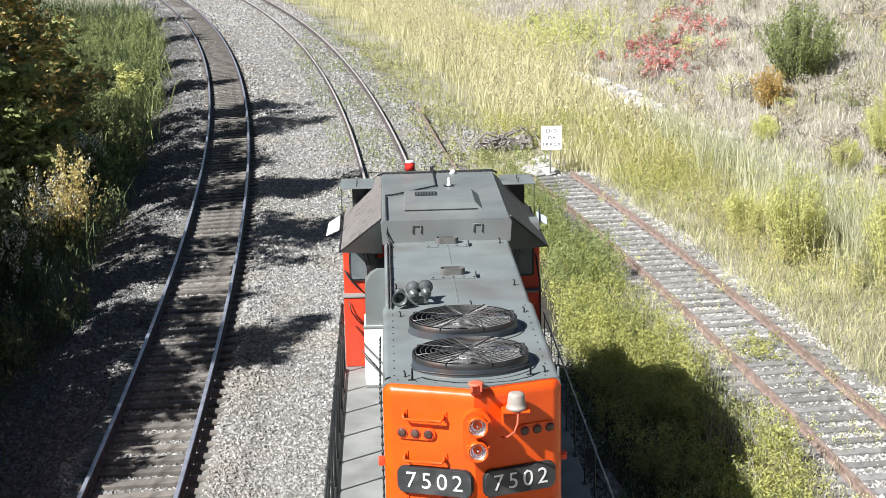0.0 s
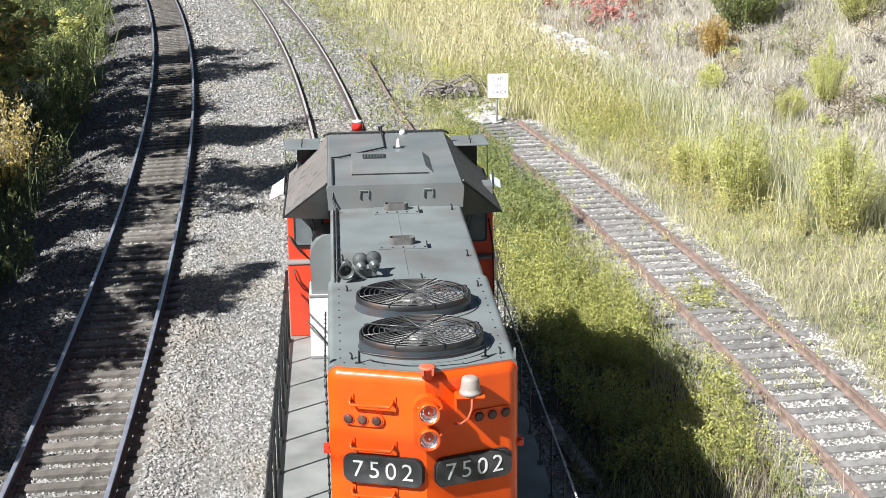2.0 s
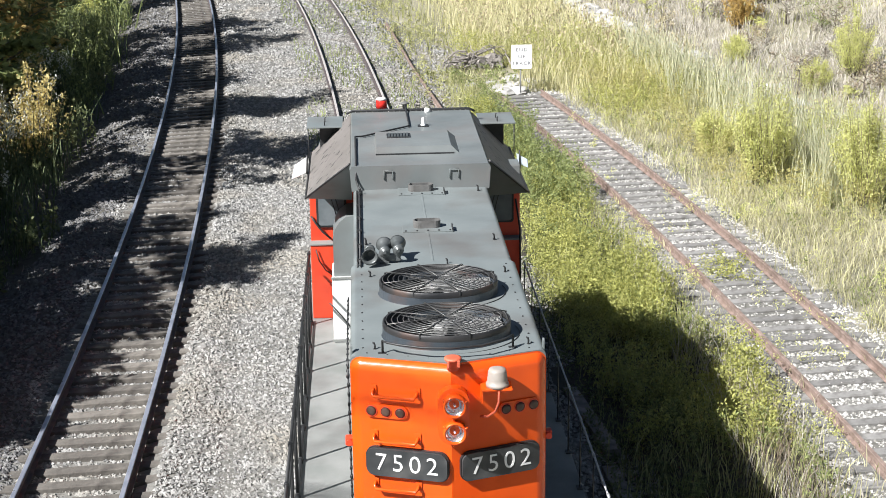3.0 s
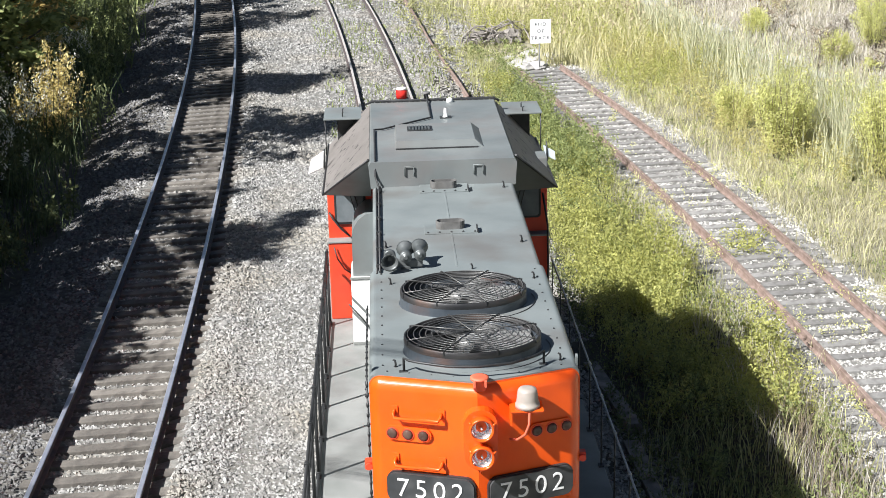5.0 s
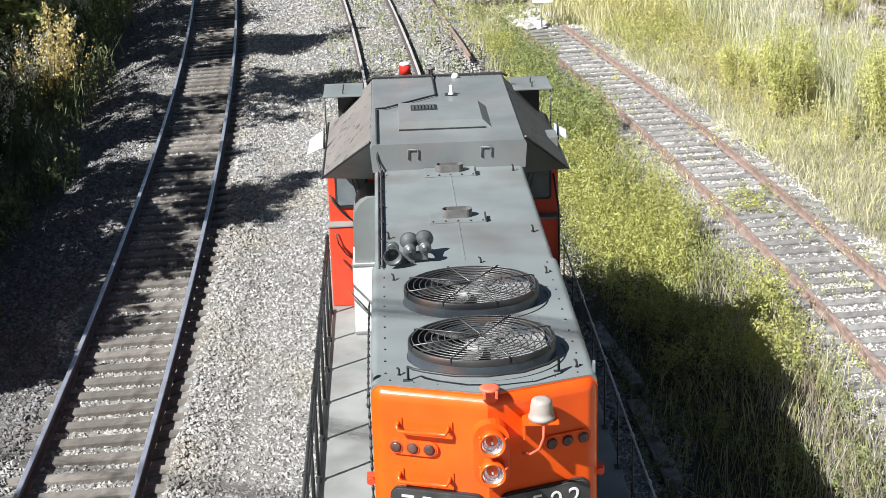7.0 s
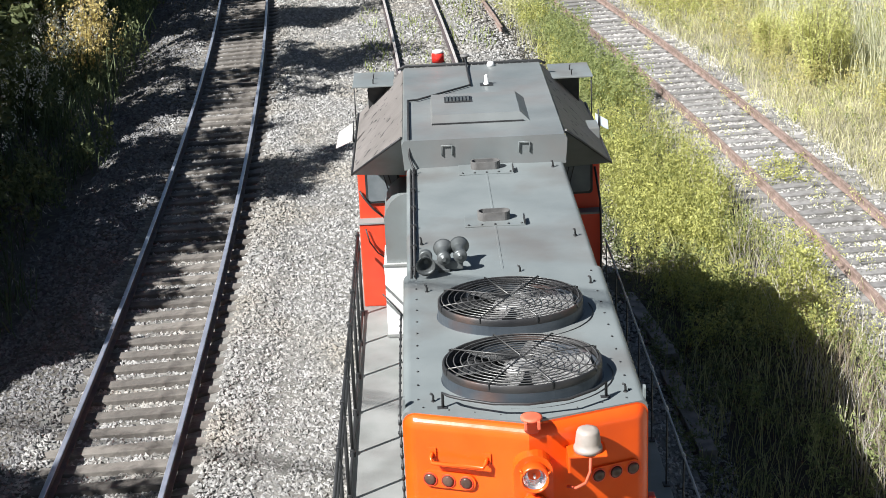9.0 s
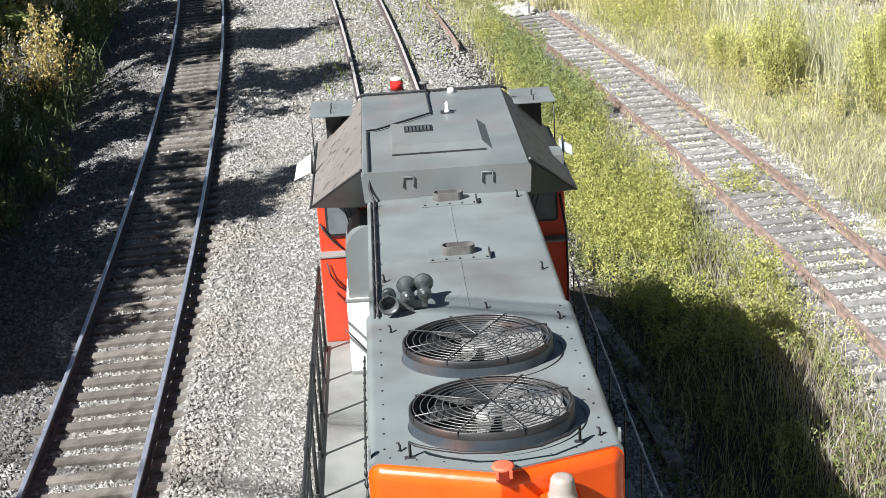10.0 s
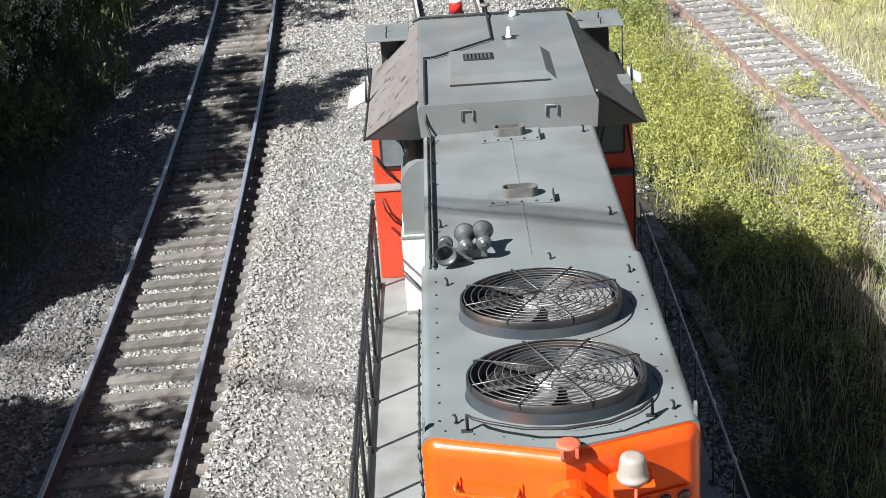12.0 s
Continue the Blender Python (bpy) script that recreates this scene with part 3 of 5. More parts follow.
# radiator fans
for fx, fy in ((0.004, -0.46), (0.014, -1.645)):
    bm = bmesh.new()
    add_lathe(bm, [(0.606, 4.322), (0.604, 4.327), (0.591, 4.329), (0.588, 4.336), (0.587, 4.372), (0.584, 4.408), (0.575, 4.410), (0.555, 4.345)], (fx, fy, 0), "z", 72, False)
    fan = part("radiator_fan", bm, RING, engine, "round scorched steel fan ring with wire grille")
    bm = bmesh.new()
    add_lathe(bm, [(0.5845, 4.404), (0.5865, 4.410), (0.584, 4.452), (0.574, 4.458), (0.564, 4.450), (0.562, 4.404)], (fx, fy, 0), "z", 72)
    for f in [f for f in bm.faces if len(f.verts) > 4]:
        bm.faces.remove(f)
    part("ring_rim", bm, RIM, fan, "scorched brown upper band of the ring")
    bm = bmesh.new()
    for a, b in ((-1.75, 0.25), (1.0, 2.2)):
        add_tube(bm, [(fx + 0.665 * math.cos(a + (b - a) * j / 24), fy + 0.69 * math.sin(a + (b - a) * j / 24), 4.331) for j in range(25)], 0.005, 6)
    part("base_flange", bm, BLACK, fan)
    bm = bmesh.new()
    add_lathe(bm, [(0.549, 4.338), (0.549, 4.348)], (fx, fy, 0), "z", 40)
    part("fan_well", bm, BLACK, fan)
    for k in range(6):
        q = 2 * math.pi * k / 6 + 9 * fx
        bm = bmesh.new()
        pts = []
        for r, wd in ((0.13, 0.07), (0.32, 0.12), (0.52, 0.13)):
            pts.append([bm.verts.new((r, s * wd, 4.385 + s * 0.034)) for s in (-1, 1)])
        for a, b in zip(pts, pts[1:]):
            bm.faces.new((a[0], b[0], b[1], a[1]))
        bmesh.ops.solidify(bm, geom=bm.faces[:], thickness=0.006)
        part("fan_blade", placed(bm, Matrix.Translation((fx, fy, 0)) @ pose(0, 0, 0, 0, 0, math.degrees(q))), BLADE, fan)
    bm = bmesh.new()
    add_lathe(bm, [(0.14, 4.35), (0.14, 4.41), (0.10, 4.425)], (fx, fy, 0), "z", 20)
    part("fan_hub", bm, BLADE, fan)
    bm = bmesh.new()
    for k in range(10):
        r = 0.085 + 0.052 * k
        add_tube(bm, [(fx + r * math.cos(2 * math.pi * j / 40), fy + r * math.sin(2 * math.pi * j / 40), 4.463) for j in range(40)], 0.0042, 5, closed=True)
    for k in range(8):
        q = math.pi * k / 4 + 0.32
        add_tube(bm, [(fx + 0.03 * math.cos(q), fy + 0.03 * math.sin(q), 4.474), (fx + 0.572 * math.cos(q), fy + 0.572 * math.sin(q), 4.469)], 0.0052, 6)
    part("fan_grille", bm, GRILLE, fan, "dark concentric wire guard")
    for k in range(8):
        bm = bmesh.new()
        add_box(bm, 0.576, 0.592, -0.006, 0.006, 4.425, 4.466, 0.002)
        part("grille_clip", placed(bm, pose(fx, fy, 0, 0, 0, math.degrees(math.pi * k / 4 + 0.32))), BLACK, fan)

# the guard rings are a little flattened fore and aft
for fan in [o for o in engine.children if o.name.startswith("radiator_fan")]:
    mid = sum((v.co.y for v in fan.data.vertices)) / len(fan.data.vertices)
    squash = Matrix.Translation((0, mid, 4.325)) @ Matrix.Diagonal((1.0, 0.79, 1.1, 1.0)) @ Matrix.Translation((0, -mid, -4.325))
    for ob in [fan, *fan.children]:
        ob.data.transform(squash)

# bent guard rod in front of the first fan
bm = bmesh.new()
arc = [(-0.58, -2.10), (-0.54, -2.15), (-0.45, -2.21), (-0.23, -2.31), (0.014, -2.34), (0.29, -2.29), (0.49, -2.16), (0.58, -2.05)]
add_tube(bm, [(-0.58, -2.10, 4.325)] + [(x, y, 4.445) for x, y in arc] + [(0.58, -2.05, 4.325)], 0.011, 8)
for x, y in (arc[0], arc[-1]):
    add_box(bm, x - 0.04, x + 0.03, y - 0.02, y + 0.02, 4.325, 4.335, 0.002)
part("guard_rod", bm, BLACK, engine, "bent black guard rod before the fan")

# lifting eyes
for x, y in ((-0.70, 1.27), (0.715, 1.31), (0.145, 0.44), (0.72, 0.12), (-0.665, 0.09), (-0.745, 3.42), (0.705, 3.44), (-0.647, -1.99), (0.727, -1.98)):
    bm = bmesh.new()
    add_tube(bm, [(x, y, 4.32), (x, y, 4.365), (x - 0.006, y, 4.385), (x - 0.022, y, 4.392)], 0.009, 6)
    add_lathe(bm, [(0.016, 4.318), (0.016, 4.332)], (x, y, 0), "z", 8)
    part("lifting_eye", bm, BLACK, engine)
for s in (-1, 1):
    bm = bmesh.new()
    add_pill(bm, 0.05, 0.13, -0.008, 0.008, 0.024)
    part("corner_lug", placed(bm, pose(s * 0.855, -2.02, 4.33, 0, 0, 90)), ROOF, engine)

# exhaust stacks on their base plates
for y in (3.46, 1.84):
    bm = bmesh.new()
    add_box(bm, -0.285, 0.285, y - 0.19, y + 0.15, 4.325, 4.337, 0.003)
    plate = part("stack_base", bm, ROOF, engine)
    bm = bmesh.new()
    outer, inner = [], []
    for k in range(24):
        q = 2 * math.pi * k / 24
        c, s = math.cos(q), math.sin(q)
        dx = math.copysign(0.085, c)
        outer.append((dx + 0.07 * c - 0.005, y + 0.07 * s))
        inner.append((dx + 0.058 * c - 0.005, y + 0.058 * s))
    loops = [[bm.verts.new((px, py, z)) for px, py in pts] for pts, z in ((outer, 4.33), (outer, 4.42), (inner, 4.42), (inner, 4.345))]
    for a, b in zip(loops, loops[1:]):
        for k in range(24):
            bm.faces.new((a[k], a[(k + 1) % 24], b[(k + 1) % 24], b[k]))
    bm.faces.new(loops[-1][::-1])
    bmesh.ops.recalc_face_normals(bm, faces=bm.faces)
    part("exhaust_duct", bm, STACK, plate, "weathered oblong exhaust outlet")
    bm = bmesh.new()
    for k in range(5):
        add_lathe(bm, [(0.011, 4.337), (0.011, 4.346), (0.005, 4.35)], (-0.25 + 0.125 * k, y - 0.165, 0), sides=6)
    add_box(bm, 0.272, 0.285, y - 0.19, y - 0.02, 4.337, 4.375, 0.002)
    tagged(part("base_bolts", bm, BLACK, plate), kind="stuff")

# three-chime air horn
bm = bmesh.new()
add_box(bm, -0.68, -0.34, 0.55, 0.60, 4.34, 4.42, 0.01)
add_box(bm, -0.56, -0.46, 0.54, 0.61, 4.32, 4.35, 0.004)
horn = part("air_horn", bm, HORN, engine, "three-trumpet grey air horn")
bell = [(0.030, 0.0), (0.032, 0.06), (0.045, 0.14), (0.066, 0.19), (0.088, 0.215), (0.080, 0.20), (0.05, 0.15), (0.02, 0.10)]
for x, y, z, back in ((-0.665, 0.585, 4.45, True), (-0.507, 0.56, 4.46, False), (-0.365, 0.56, 4.475, False)):
    bm = bmesh.new()
    s = -1 if back else 1
    add_lathe(bm, [(r, s * h) for r, h in bell], (x, y, z), "y", 22)
    part("trumpet", bm, HORN, horn)
    bm = bmesh.new()
    add_lathe(bm, [(0.052, 0.0), (0.060, -s * 0.012), (0.060, -s * 0.05), (0.050, -s * 0.06), (0.018, -s * 0.062), (0.018, -s * 0.08)], (x, y, z), "y", 20)
    part("horn_driver", bm, HORN, horn)

# cab roof: flat centre with front step, sloping sides, gable sheets
bm = bmesh.new()
cross_prism(bm, [(-0.86, 4.30), (-0.88, 4.575), (-0.85, 4.622), (0.85, 4.622), (0.88, 4.575), (0.86, 4.30)], 3.62, 6.90)
roof = part("cab_roof", bm, CABROOF, engine, "dark grey cab roof with sloping sides")
for x in (-0.40, 0.42):
    bm = bmesh.new()
    add_tube(bm, [(x - 0.055, 3.625, 4.45), (x - 0.055, 3.605, 4.453), (x - 0.055, 3.602, 4.56), (x + 0.055, 3.602, 4.56), (x + 0.055, 3.605, 4.453), (x + 0.055, 3.625, 4.45)], 0.008, 7)
    part("step_cleat", bm, ROOF, roof)
bm = bmesh.new()
low, top = add_prism(bm, [(-0.55, 4.20), (0.53, 4.20), (0.53, 5.20), (-0.55, 5.20)], 4.622, 4.622 + 0.10)
for v in top:
    v.co.x *= 0.80 if v.co.x > 0 else 0.97
    v.co.y = 4.23 if v.co.y < 4.5 else 5.12
part("roof_hatch", bm, CABROOF, roof)
bm = bmesh.new()
add_box(bm, -0.545, 0.46, 4.186, 4.199, 4.620, 4.640, 0.002)
part("hatch_gasket", bm, BLACK, roof)
bm = bmesh.new()
add_box(bm, -0.39, -0.08, 4.72, 4.96, 4.718, 4.732, 0.003)
vent = part("roof_vent", bm, BLACK, roof, "small black louvred vent on the hatch")
for k in range(7):
    bm = bmesh.new()
    add_box(bm, -0.372 + 0.040 * k, -0.348 + 0.040 * k, 4.75, 4.93, 4.728, 4.746, 0.003)
    part("slat", bm, HORN, vent)
for s in (-1, 1):
    bm = bmesh.new()
    top = [(s * 0.87, 3.80, 4.60), (s * 0.87, 6.88, 4.60), (s * 1.475, 7.35, 3.935), (s * 1.475, 4.72, 3.935)]
    low = [(s * 0.87, 4.72, 3.90), (s * 0.87, 7.30, 3.90)]
    v = [bm.verts.new(p) for p in top + low]
    for f in ((0, 1, 2, 3), (0, 3, 4), (1, 5, 2), (3, 2, 5, 4), (0, 4, 5, 1)):
        bm.faces.new([v[k] for k in f])
    bmesh.ops.recalc_face_normals(bm, faces=bm.faces)
    bm.faces.ensure_lookup_table()
    for f in bm.faces:
        f.material_index = 0 if abs(f.normal.z) < 0.35 or f.normal.z < 0 else 1
    part("roof_slope", bm, [ROOF, PEEL], roof, "sloping roof side with flaking paint")
    bm = bmesh.new()
    add_tube(bm, [(s * 0.88, 3.80, 4.61), (s * 1.482, 4.71, 3.94), (s * 1.482, 7.35, 3.94)], 0.014, 6)
    part("drip_rail", bm, BLACK, roof)
    # small rain shade over the side window
    bm = bmesh.new()
    add_box(bm, s * 1.25 - 0.26, s * 1.25 + 0.26, 6.70, 7.42, 4.44, 4.462, 0.005)
    shade = part("rain_shade", bm, ROOF, roof)
    for y in (6.80, 7.05):
        bm = bmesh.new()
        add_tube(bm, [(s * 1.25, y, 4.455), (s * 1.25, y, 4.52), (s * 1.25 + 0.012, y, 4.53)], 0.008, 6)
        part("shade_bolt", bm, BLACK, shade)
    bm = bmesh.new()
    add_box(bm, s * 1.2 - 0.13, s * 1.2 + 0.16, 6.95, 7.35, 4.05, 4.44, 0.01)
    part("shade_bracket", bm, BLACK, roof)
    bm = bmesh.new()
    add_tube(bm, [(s * 1.49, 6.73, 4.44), (s * 1.49, 6.73, 3.95)], 0.008, 6)
    part("shade_rod", bm, BLACK, roof)
    # wind deflector plate hinged at the eave
    bm = bmesh.new()
    quad = [(-1.485, 4.20), (-1.515, 3.965), (-1.722, 3.875), (-1.672, 4.08)] if s < 0 else [(1.45, 4.17), (1.605, 4.075), (1.615, 3.955), (1.46, 4.03)]
    cross_prism(bm, quad, 5.99, 6.005)
    bmesh.ops.bevel(bm, geom=bm.edges[:], offset=0.004, segments=2, affect="EDGES")
    plate = part("wind_deflector", bm, WHITE if s < 0 else DEFLECT, engine, "pale wind deflector plate beside the cab")
    bm = bmesh.new()
    add_tube(bm, [(s * 1.488, 5.985, 4.22), (s * 1.50, 5.985, 3.95)], 0.011, 6)
    part("hinge_rod", bm, BLACK, plate)
bm = bmesh.new()
add_box(bm, 1.24, 1.46, 5.6, 5.95, 3.95, 4.10, 0.015)
part("roof_box", bm, ROOF, roof)
bm = bmesh.new()
for k in range(22):
    x = -0.84 + 1.68 * k / 21
    add_box(bm, x - 0.035, x + 0.035, 6.885, 6.915, 4.61, 4.635 + 0.008 * (k % 3), 0.004)
add_tube(bm, [(-0.93, 6.90, 4.60), (-0.85, 6.90, 4.645), (0.85, 6.90, 4.645), (0.93, 6.90, 4.60)], 0.017, 6)
part("rear_roof_rim", bm, BLACK, roof)

# things on the cab roof
bm = bmesh.new()
add_lathe(bm, [(0.095, 4.60), (0.095, 4.65), (0.085, 4.655)], (-0.418, 7.02, 0), "z", 20)
rb = part("roof_beacon", bm, HORN, roof)
bm = bmesh.new()
add_lathe(bm, [(0.082, 4.655), (0.080, 4.76), (0.070, 4.775)], (-0.418, 7.02, 0), "z", 20)
part("beacon_lens", bm, REDLENS, rb, "red beacon lens")
bm = bmesh.new()
add_lathe(bm, [(0.074, 4.775), (0.070, 4.80), (0.03, 4.808)], (-0.418, 7.02, 0), "z", 20)
part("beacon_top", bm, WHITE, rb)
bm = bmesh.new()
add_lathe(bm, [(0.03, 4.60), (0.03, 4.70), (0.06, 4.705), (0.06, 4.725), (0.03, 4.735)], (-0.08, 7.02, 0), "z", 20)
part("antenna_disc", bm, STACK, roof)
bm = bmesh.new()
add_lathe(bm, [(0.048, 4.62), (0.046, 4.65), (0.036, 4.675), (0.012, 4.684)], (0.235, 6.80, 0), "z", 18)
part("antenna_dome", bm, WHITE, roof)
bm = bmesh.new()
add_lathe(bm, [(0.035, 4.62), (0.035, 4.645), (0.022, 4.65), (0.020, 4.735), (0.01, 4.75)], (0.135, 5.86, 0), "z", 14)
part("antenna_stub", bm, WHITE, roof)
bm = bmesh.new()
add_box(bm, 0.06, 0.21, 5.80, 5.92, 4.622, 4.634, 0.003)
part("antenna_base", bm, BLACK, roof)
bm = bmesh.new()
add_tube(bm, [(-0.765, 0.42, 4.345), (-0.765, 3.55, 4.345), (-0.80, 3.60, 4.46), (-0.80, 3.66, 4.645), (-0.805, 5.20, 4.645), (-0.70, 5.22, 4.645), (-0.06, 5.80, 4.645), (-0.07, 6.70, 4.65), (-0.08, 6.95, 4.70)], 0.012, 7)
add_tube(bm, [(-0.795, 0.42, 4.325), (-0.795, 3.56, 4.325)], 0.010, 7)
for k in range(6):
    add_box(bm, -0.80, -0.742, 0.60 + 0.55 * k, 0.62 + 0.55 * k, 4.31, 4.362, 0.003)
part("conduit", bm, BLACK, roof, "black conduit clipped along the roof")

# cab: red walls, windows
bm = bmesh.new()
add_box(bm, -1.47, 1.47, 5.72, 7.35, 1.95, 3.93, 0.02)
cab = part("cab_wall", bm, RED, engine, "red painted cab wall with a small front window")
bm = bmesh.new()
cross_prism(bm, [(-1.46, 1.95), (-1.46, 3.62), (-1.38, 3.86), (-0.85, 4.26), (0.85, 4.26), (1.38, 3.86), (1.46, 3.62), (1.46, 1.95)], 7.352, 8.35)
part("cab_front", bm, ROOF, cab)
for s in (-1, 1):
    bm = bmesh.new()
    add_box(bm, s * 1.175 - 0.30, s * 1.175 + 0.30, 5.56, 5.75, 1.95, 3.03, 0.02)
    part("cab_step_box", bm, RED, cab)
    bm = bmesh.new()
    add_box(bm, s * 1.175 - 0.315, s * 1.175 + 0.315, 5.545, 5.73, 3.03, 3.055, 0.005)
    part("box_lid", bm, DECK, cab)
    bm = bmesh.new()
    add_pill(bm, 0.42, 0.62, -0.02, 0.02, 0.05)
    bmesh.ops.translate(bm, verts=bm.verts, vec=(s * 1.17, 5.71, 3.56))
    win = part("cab_window", bm, BLACK, cab, "black rubber-framed cab window")
    bm = bmesh.new()
    add_pill(bm, 0.36, 0.56, -0.006, 0.006, 0.04)
    bmesh.ops.translate(bm, verts=bm.verts, vec=(s * 1.17, 5.685, 3.56))
    part("pane", bm, GLASS, win)
    bm = bmesh.new()
    add_tube(bm, [(s * 1.02, 5.69, 3.32), (s * 1.14, 5.675, 3.78)], 0.008, 6)
    add_tube(bm, [(s * 1.10, 5.675, 3.40), (s * 1.20, 5.67, 3.80)], 0.006, 6)
    part("wiper", bm, BLACK, win)
# sagging black cables across the cab wall
bm = bmesh.new()
add_tube(bm, [(-1.455, 5.69, 3.42), (-1.40, 5.66, 3.33), (-1.30, 5.64, 3.20), (-1.19, 5.63, 3.10)], 0.013, 7)
part("wall_cable", bm, BLACK, cab)
bm = bmesh.new()
add_tube(bm, [(-1.40, 5.53, 2.98), (-1.36, 5.51, 2.82), (-1.27, 5.50, 2.68), (-1.14, 5.50, 2.58), (-1.0, 5.51, 2.53)], 0.009, 7)
part("wall_cable", bm, BLACK, cab)
bm = bmesh.new()
add_tube(bm, [(1.44, 5.52, 1.98), (1.455, 5.50, 2.6), (1.45, 5.52, 3.2), (1.40, 5.66, 3.6)], 0.014, 7)
part("hand_rod", bm, BLACK, cab)
# duct and white locker beside the hood
bm = bmesh.new()
cross_prism(bm, [(-1.14, 2.87), (-1.14, 3.40), (-1.11, 3.52), (-1.05, 3.62), (-0.96, 3.69), (-0.80, 3.72), (-0.80, 2.87)], 4.62, 5.30)
duct = part("side_duct", bm, ROOF, engine, "rounded grey duct above a white locker")
bm = bmesh.new()
add_box(bm, -1.17, -0.81, 4.57, 5.25, 1.95, 2.87, 0.012)
part("locker", bm, WHITE, duct, "white locker on the walkway")
bm = bmesh.new()
add_tube(bm, [(-1.21, 4.56, 2.52), (-1.06, 4.55, 2.34), (-0.93, 4.55, 2.16)], 0.008, 6)
part("locker_cable", bm, BLACK, duct)
for z in (1.97, 2.85):
    bm = bmesh.new()
    add_box(bm, -1.18, -0.83, 4.555, 4.57, z, z + 0.03, 0.004)
    part("locker_trim", bm, DECK, duct)

# underframe, walkways, short hood, trucks
bm = bmesh.new()
add_box(bm, -1.53, 1.53, -3.35, 10.3, 1.86, 1.95, 0.01)
deck = part("walkway", bm, DECK, engine, "pale grey walkway plate along the hood")
bm = bmesh.new()
add_box(bm, -1.38, 1.38, -3.3, 10.25, 1.30, 1.86, 0.02)
add_box(bm, -1.20, 1.20, 2.1, 4.9, 0.45, 1.30, 0.08)
part("underframe", bm, BLACK, engine)
bm = bmesh.new()
cross_prism(bm, shoulder(0.86, 3.45, 1.95, 0.12), 8.352, 10.1)
part("short_hood", bm, ORANGE, engine)
for y in (-3.42, 10.42):
    bm = bmesh.new()
    add_box(bm, -0.17, 0.17, y - 0.3, y + 0.3, 0.72, 0.98, 0.05)
    part("coupler", bm, BLACK, engine)
wheels = []
for cy in (-0.7, 7.7):
    bm = bmesh.new()
    for s in (-1, 1):
        add_box(bm, s * 0.98 - 0.10, s * 0.98 + 0.10, cy - 1.75, cy + 1.75, 0.50, 0.92, 0.05)
        add_box(bm, s * 0.98 - 0.14, s * 0.98 + 0.14, cy - 0.45, cy + 0.45, 0.55, 1.15, 0.06)
    add_box(bm, -0.95, 0.95, cy - 0.25, cy + 0.25, 0.7, 1.30, 0.04)
    truck = part("truck", bm, BLACK, engine)
    for wy in (-1.25, 1.25):
        bm = bmesh.new()
        for s in (-1, 1):
            add_lathe(bm, [(0.10, -0.12 * s), (0.53, -0.085 * s), (0.53, -0.06 * s), (0.50, -0.055 * s), (0.498, 0.05 * s), (0.44, 0.05 * s), (0.42, 0.02 * s), (0.12, 0.02 * s)], (s * 0.775, 0, 0), "x", 32)
        add_tube(bm, [(-0.7, 0, 0), (0.7, 0, 0)], 0.085, 12)
        wheel = part("wheelset", bm, STEEL, truck)
        wheel.matrix_basis = pose(0, cy + wy, 0.498)
        wheels.append((wheel, cy + wy))

# handrails: posts on both edges of the walkway, three rails
for s in (-1, 1):
    feet = [-2.78 + 0.9 * k for k in range(10)]
    for y in feet:
        bm = bmesh.new()
        add_tube(bm, [(s * 1.495, y, 1.95), (s * 1.495, y, 2.98 if s < 0 else 2.75)], 0.019 if s < 0 else 0.008, 7)
        add_box(bm, s * 1.495 - 0.03, s * 1.495 + 0.03, y - 0.045, y + 0.045, 1.95, 1.965, 0.003)
        part("handrail_post", bm, BLACK, deck)
    for z in ((2.98, 2.80, 1.995) if s < 0 else (2.75,)):
        bm = bmesh.new()
        add_tube(bm, [(s * 1.495, -2.75, z), (s * 1.495, 2.0, z - 0.01), (s * 1.495, 5.42, z)], 0.017 if s < 0 else 0.0115, 7)
        for y in feet:
            add_lathe(bm, [(0.026, -0.03), (0.028, 0.0), (0.026, 0.03)] if s < 0 else [(0.015, -0.03), (0.017, 0.0), (0.015, 0.03)], (s * 1.495, y, z), "y", 8)
        part("handrail", bm, BLACK if s < 0 else SUNLITRAIL, deck, "" if s < 0 else "handrail with sunlight put into its pale colour")
bm = bmesh.new()
add_tube(bm, [(-0.892, -1.98, 2.0), (-0.892, -1.98, 4.22)], 0.008, 6)
for k in range(24):
    add_lathe(bm, [(0.011, -0.02), (0.013, 0.0), (0.011, 0.02)], (-0.892, -1.98, 2.1 + 0.09 * k), "z", 6)
part("hood_chain", bm, BLACK, engine)
bm = bmesh.new()
add_tube(bm, [(-0.90, -1.9, 4.02), (-0.905, -0.5, 4.02), (-0.90, 0.35, 4.02)], 0.008, 6)
for k in range(16):
    add_lathe(bm, [(0.011, -0.02), (0.013, 0.0), (0.011, 0.02)], (-0.903, -1.85 + 0.14 * k, 4.02), "y", 6)
part("hood_side_rod", bm, BLACK, engine)

# ---- plants ----
def strew(n, x0, x1, y0, y1, keep):
    """n places in a rectangle, kept where keep(x, y) is above a chance."""
    x, y = rng.uniform(x0, x1, n), rng.uniform(y0, y1, n)
    k = keep(x, y) > rng.random(n)
    return x[k], y[k]


def patchy(x, y, s, seed):
    return np.clip(0.5 + 0.42 * wob(x, y, s, seed) + 0.2 * wob(x, y, s * 2.7, seed + 1), 0, 1)


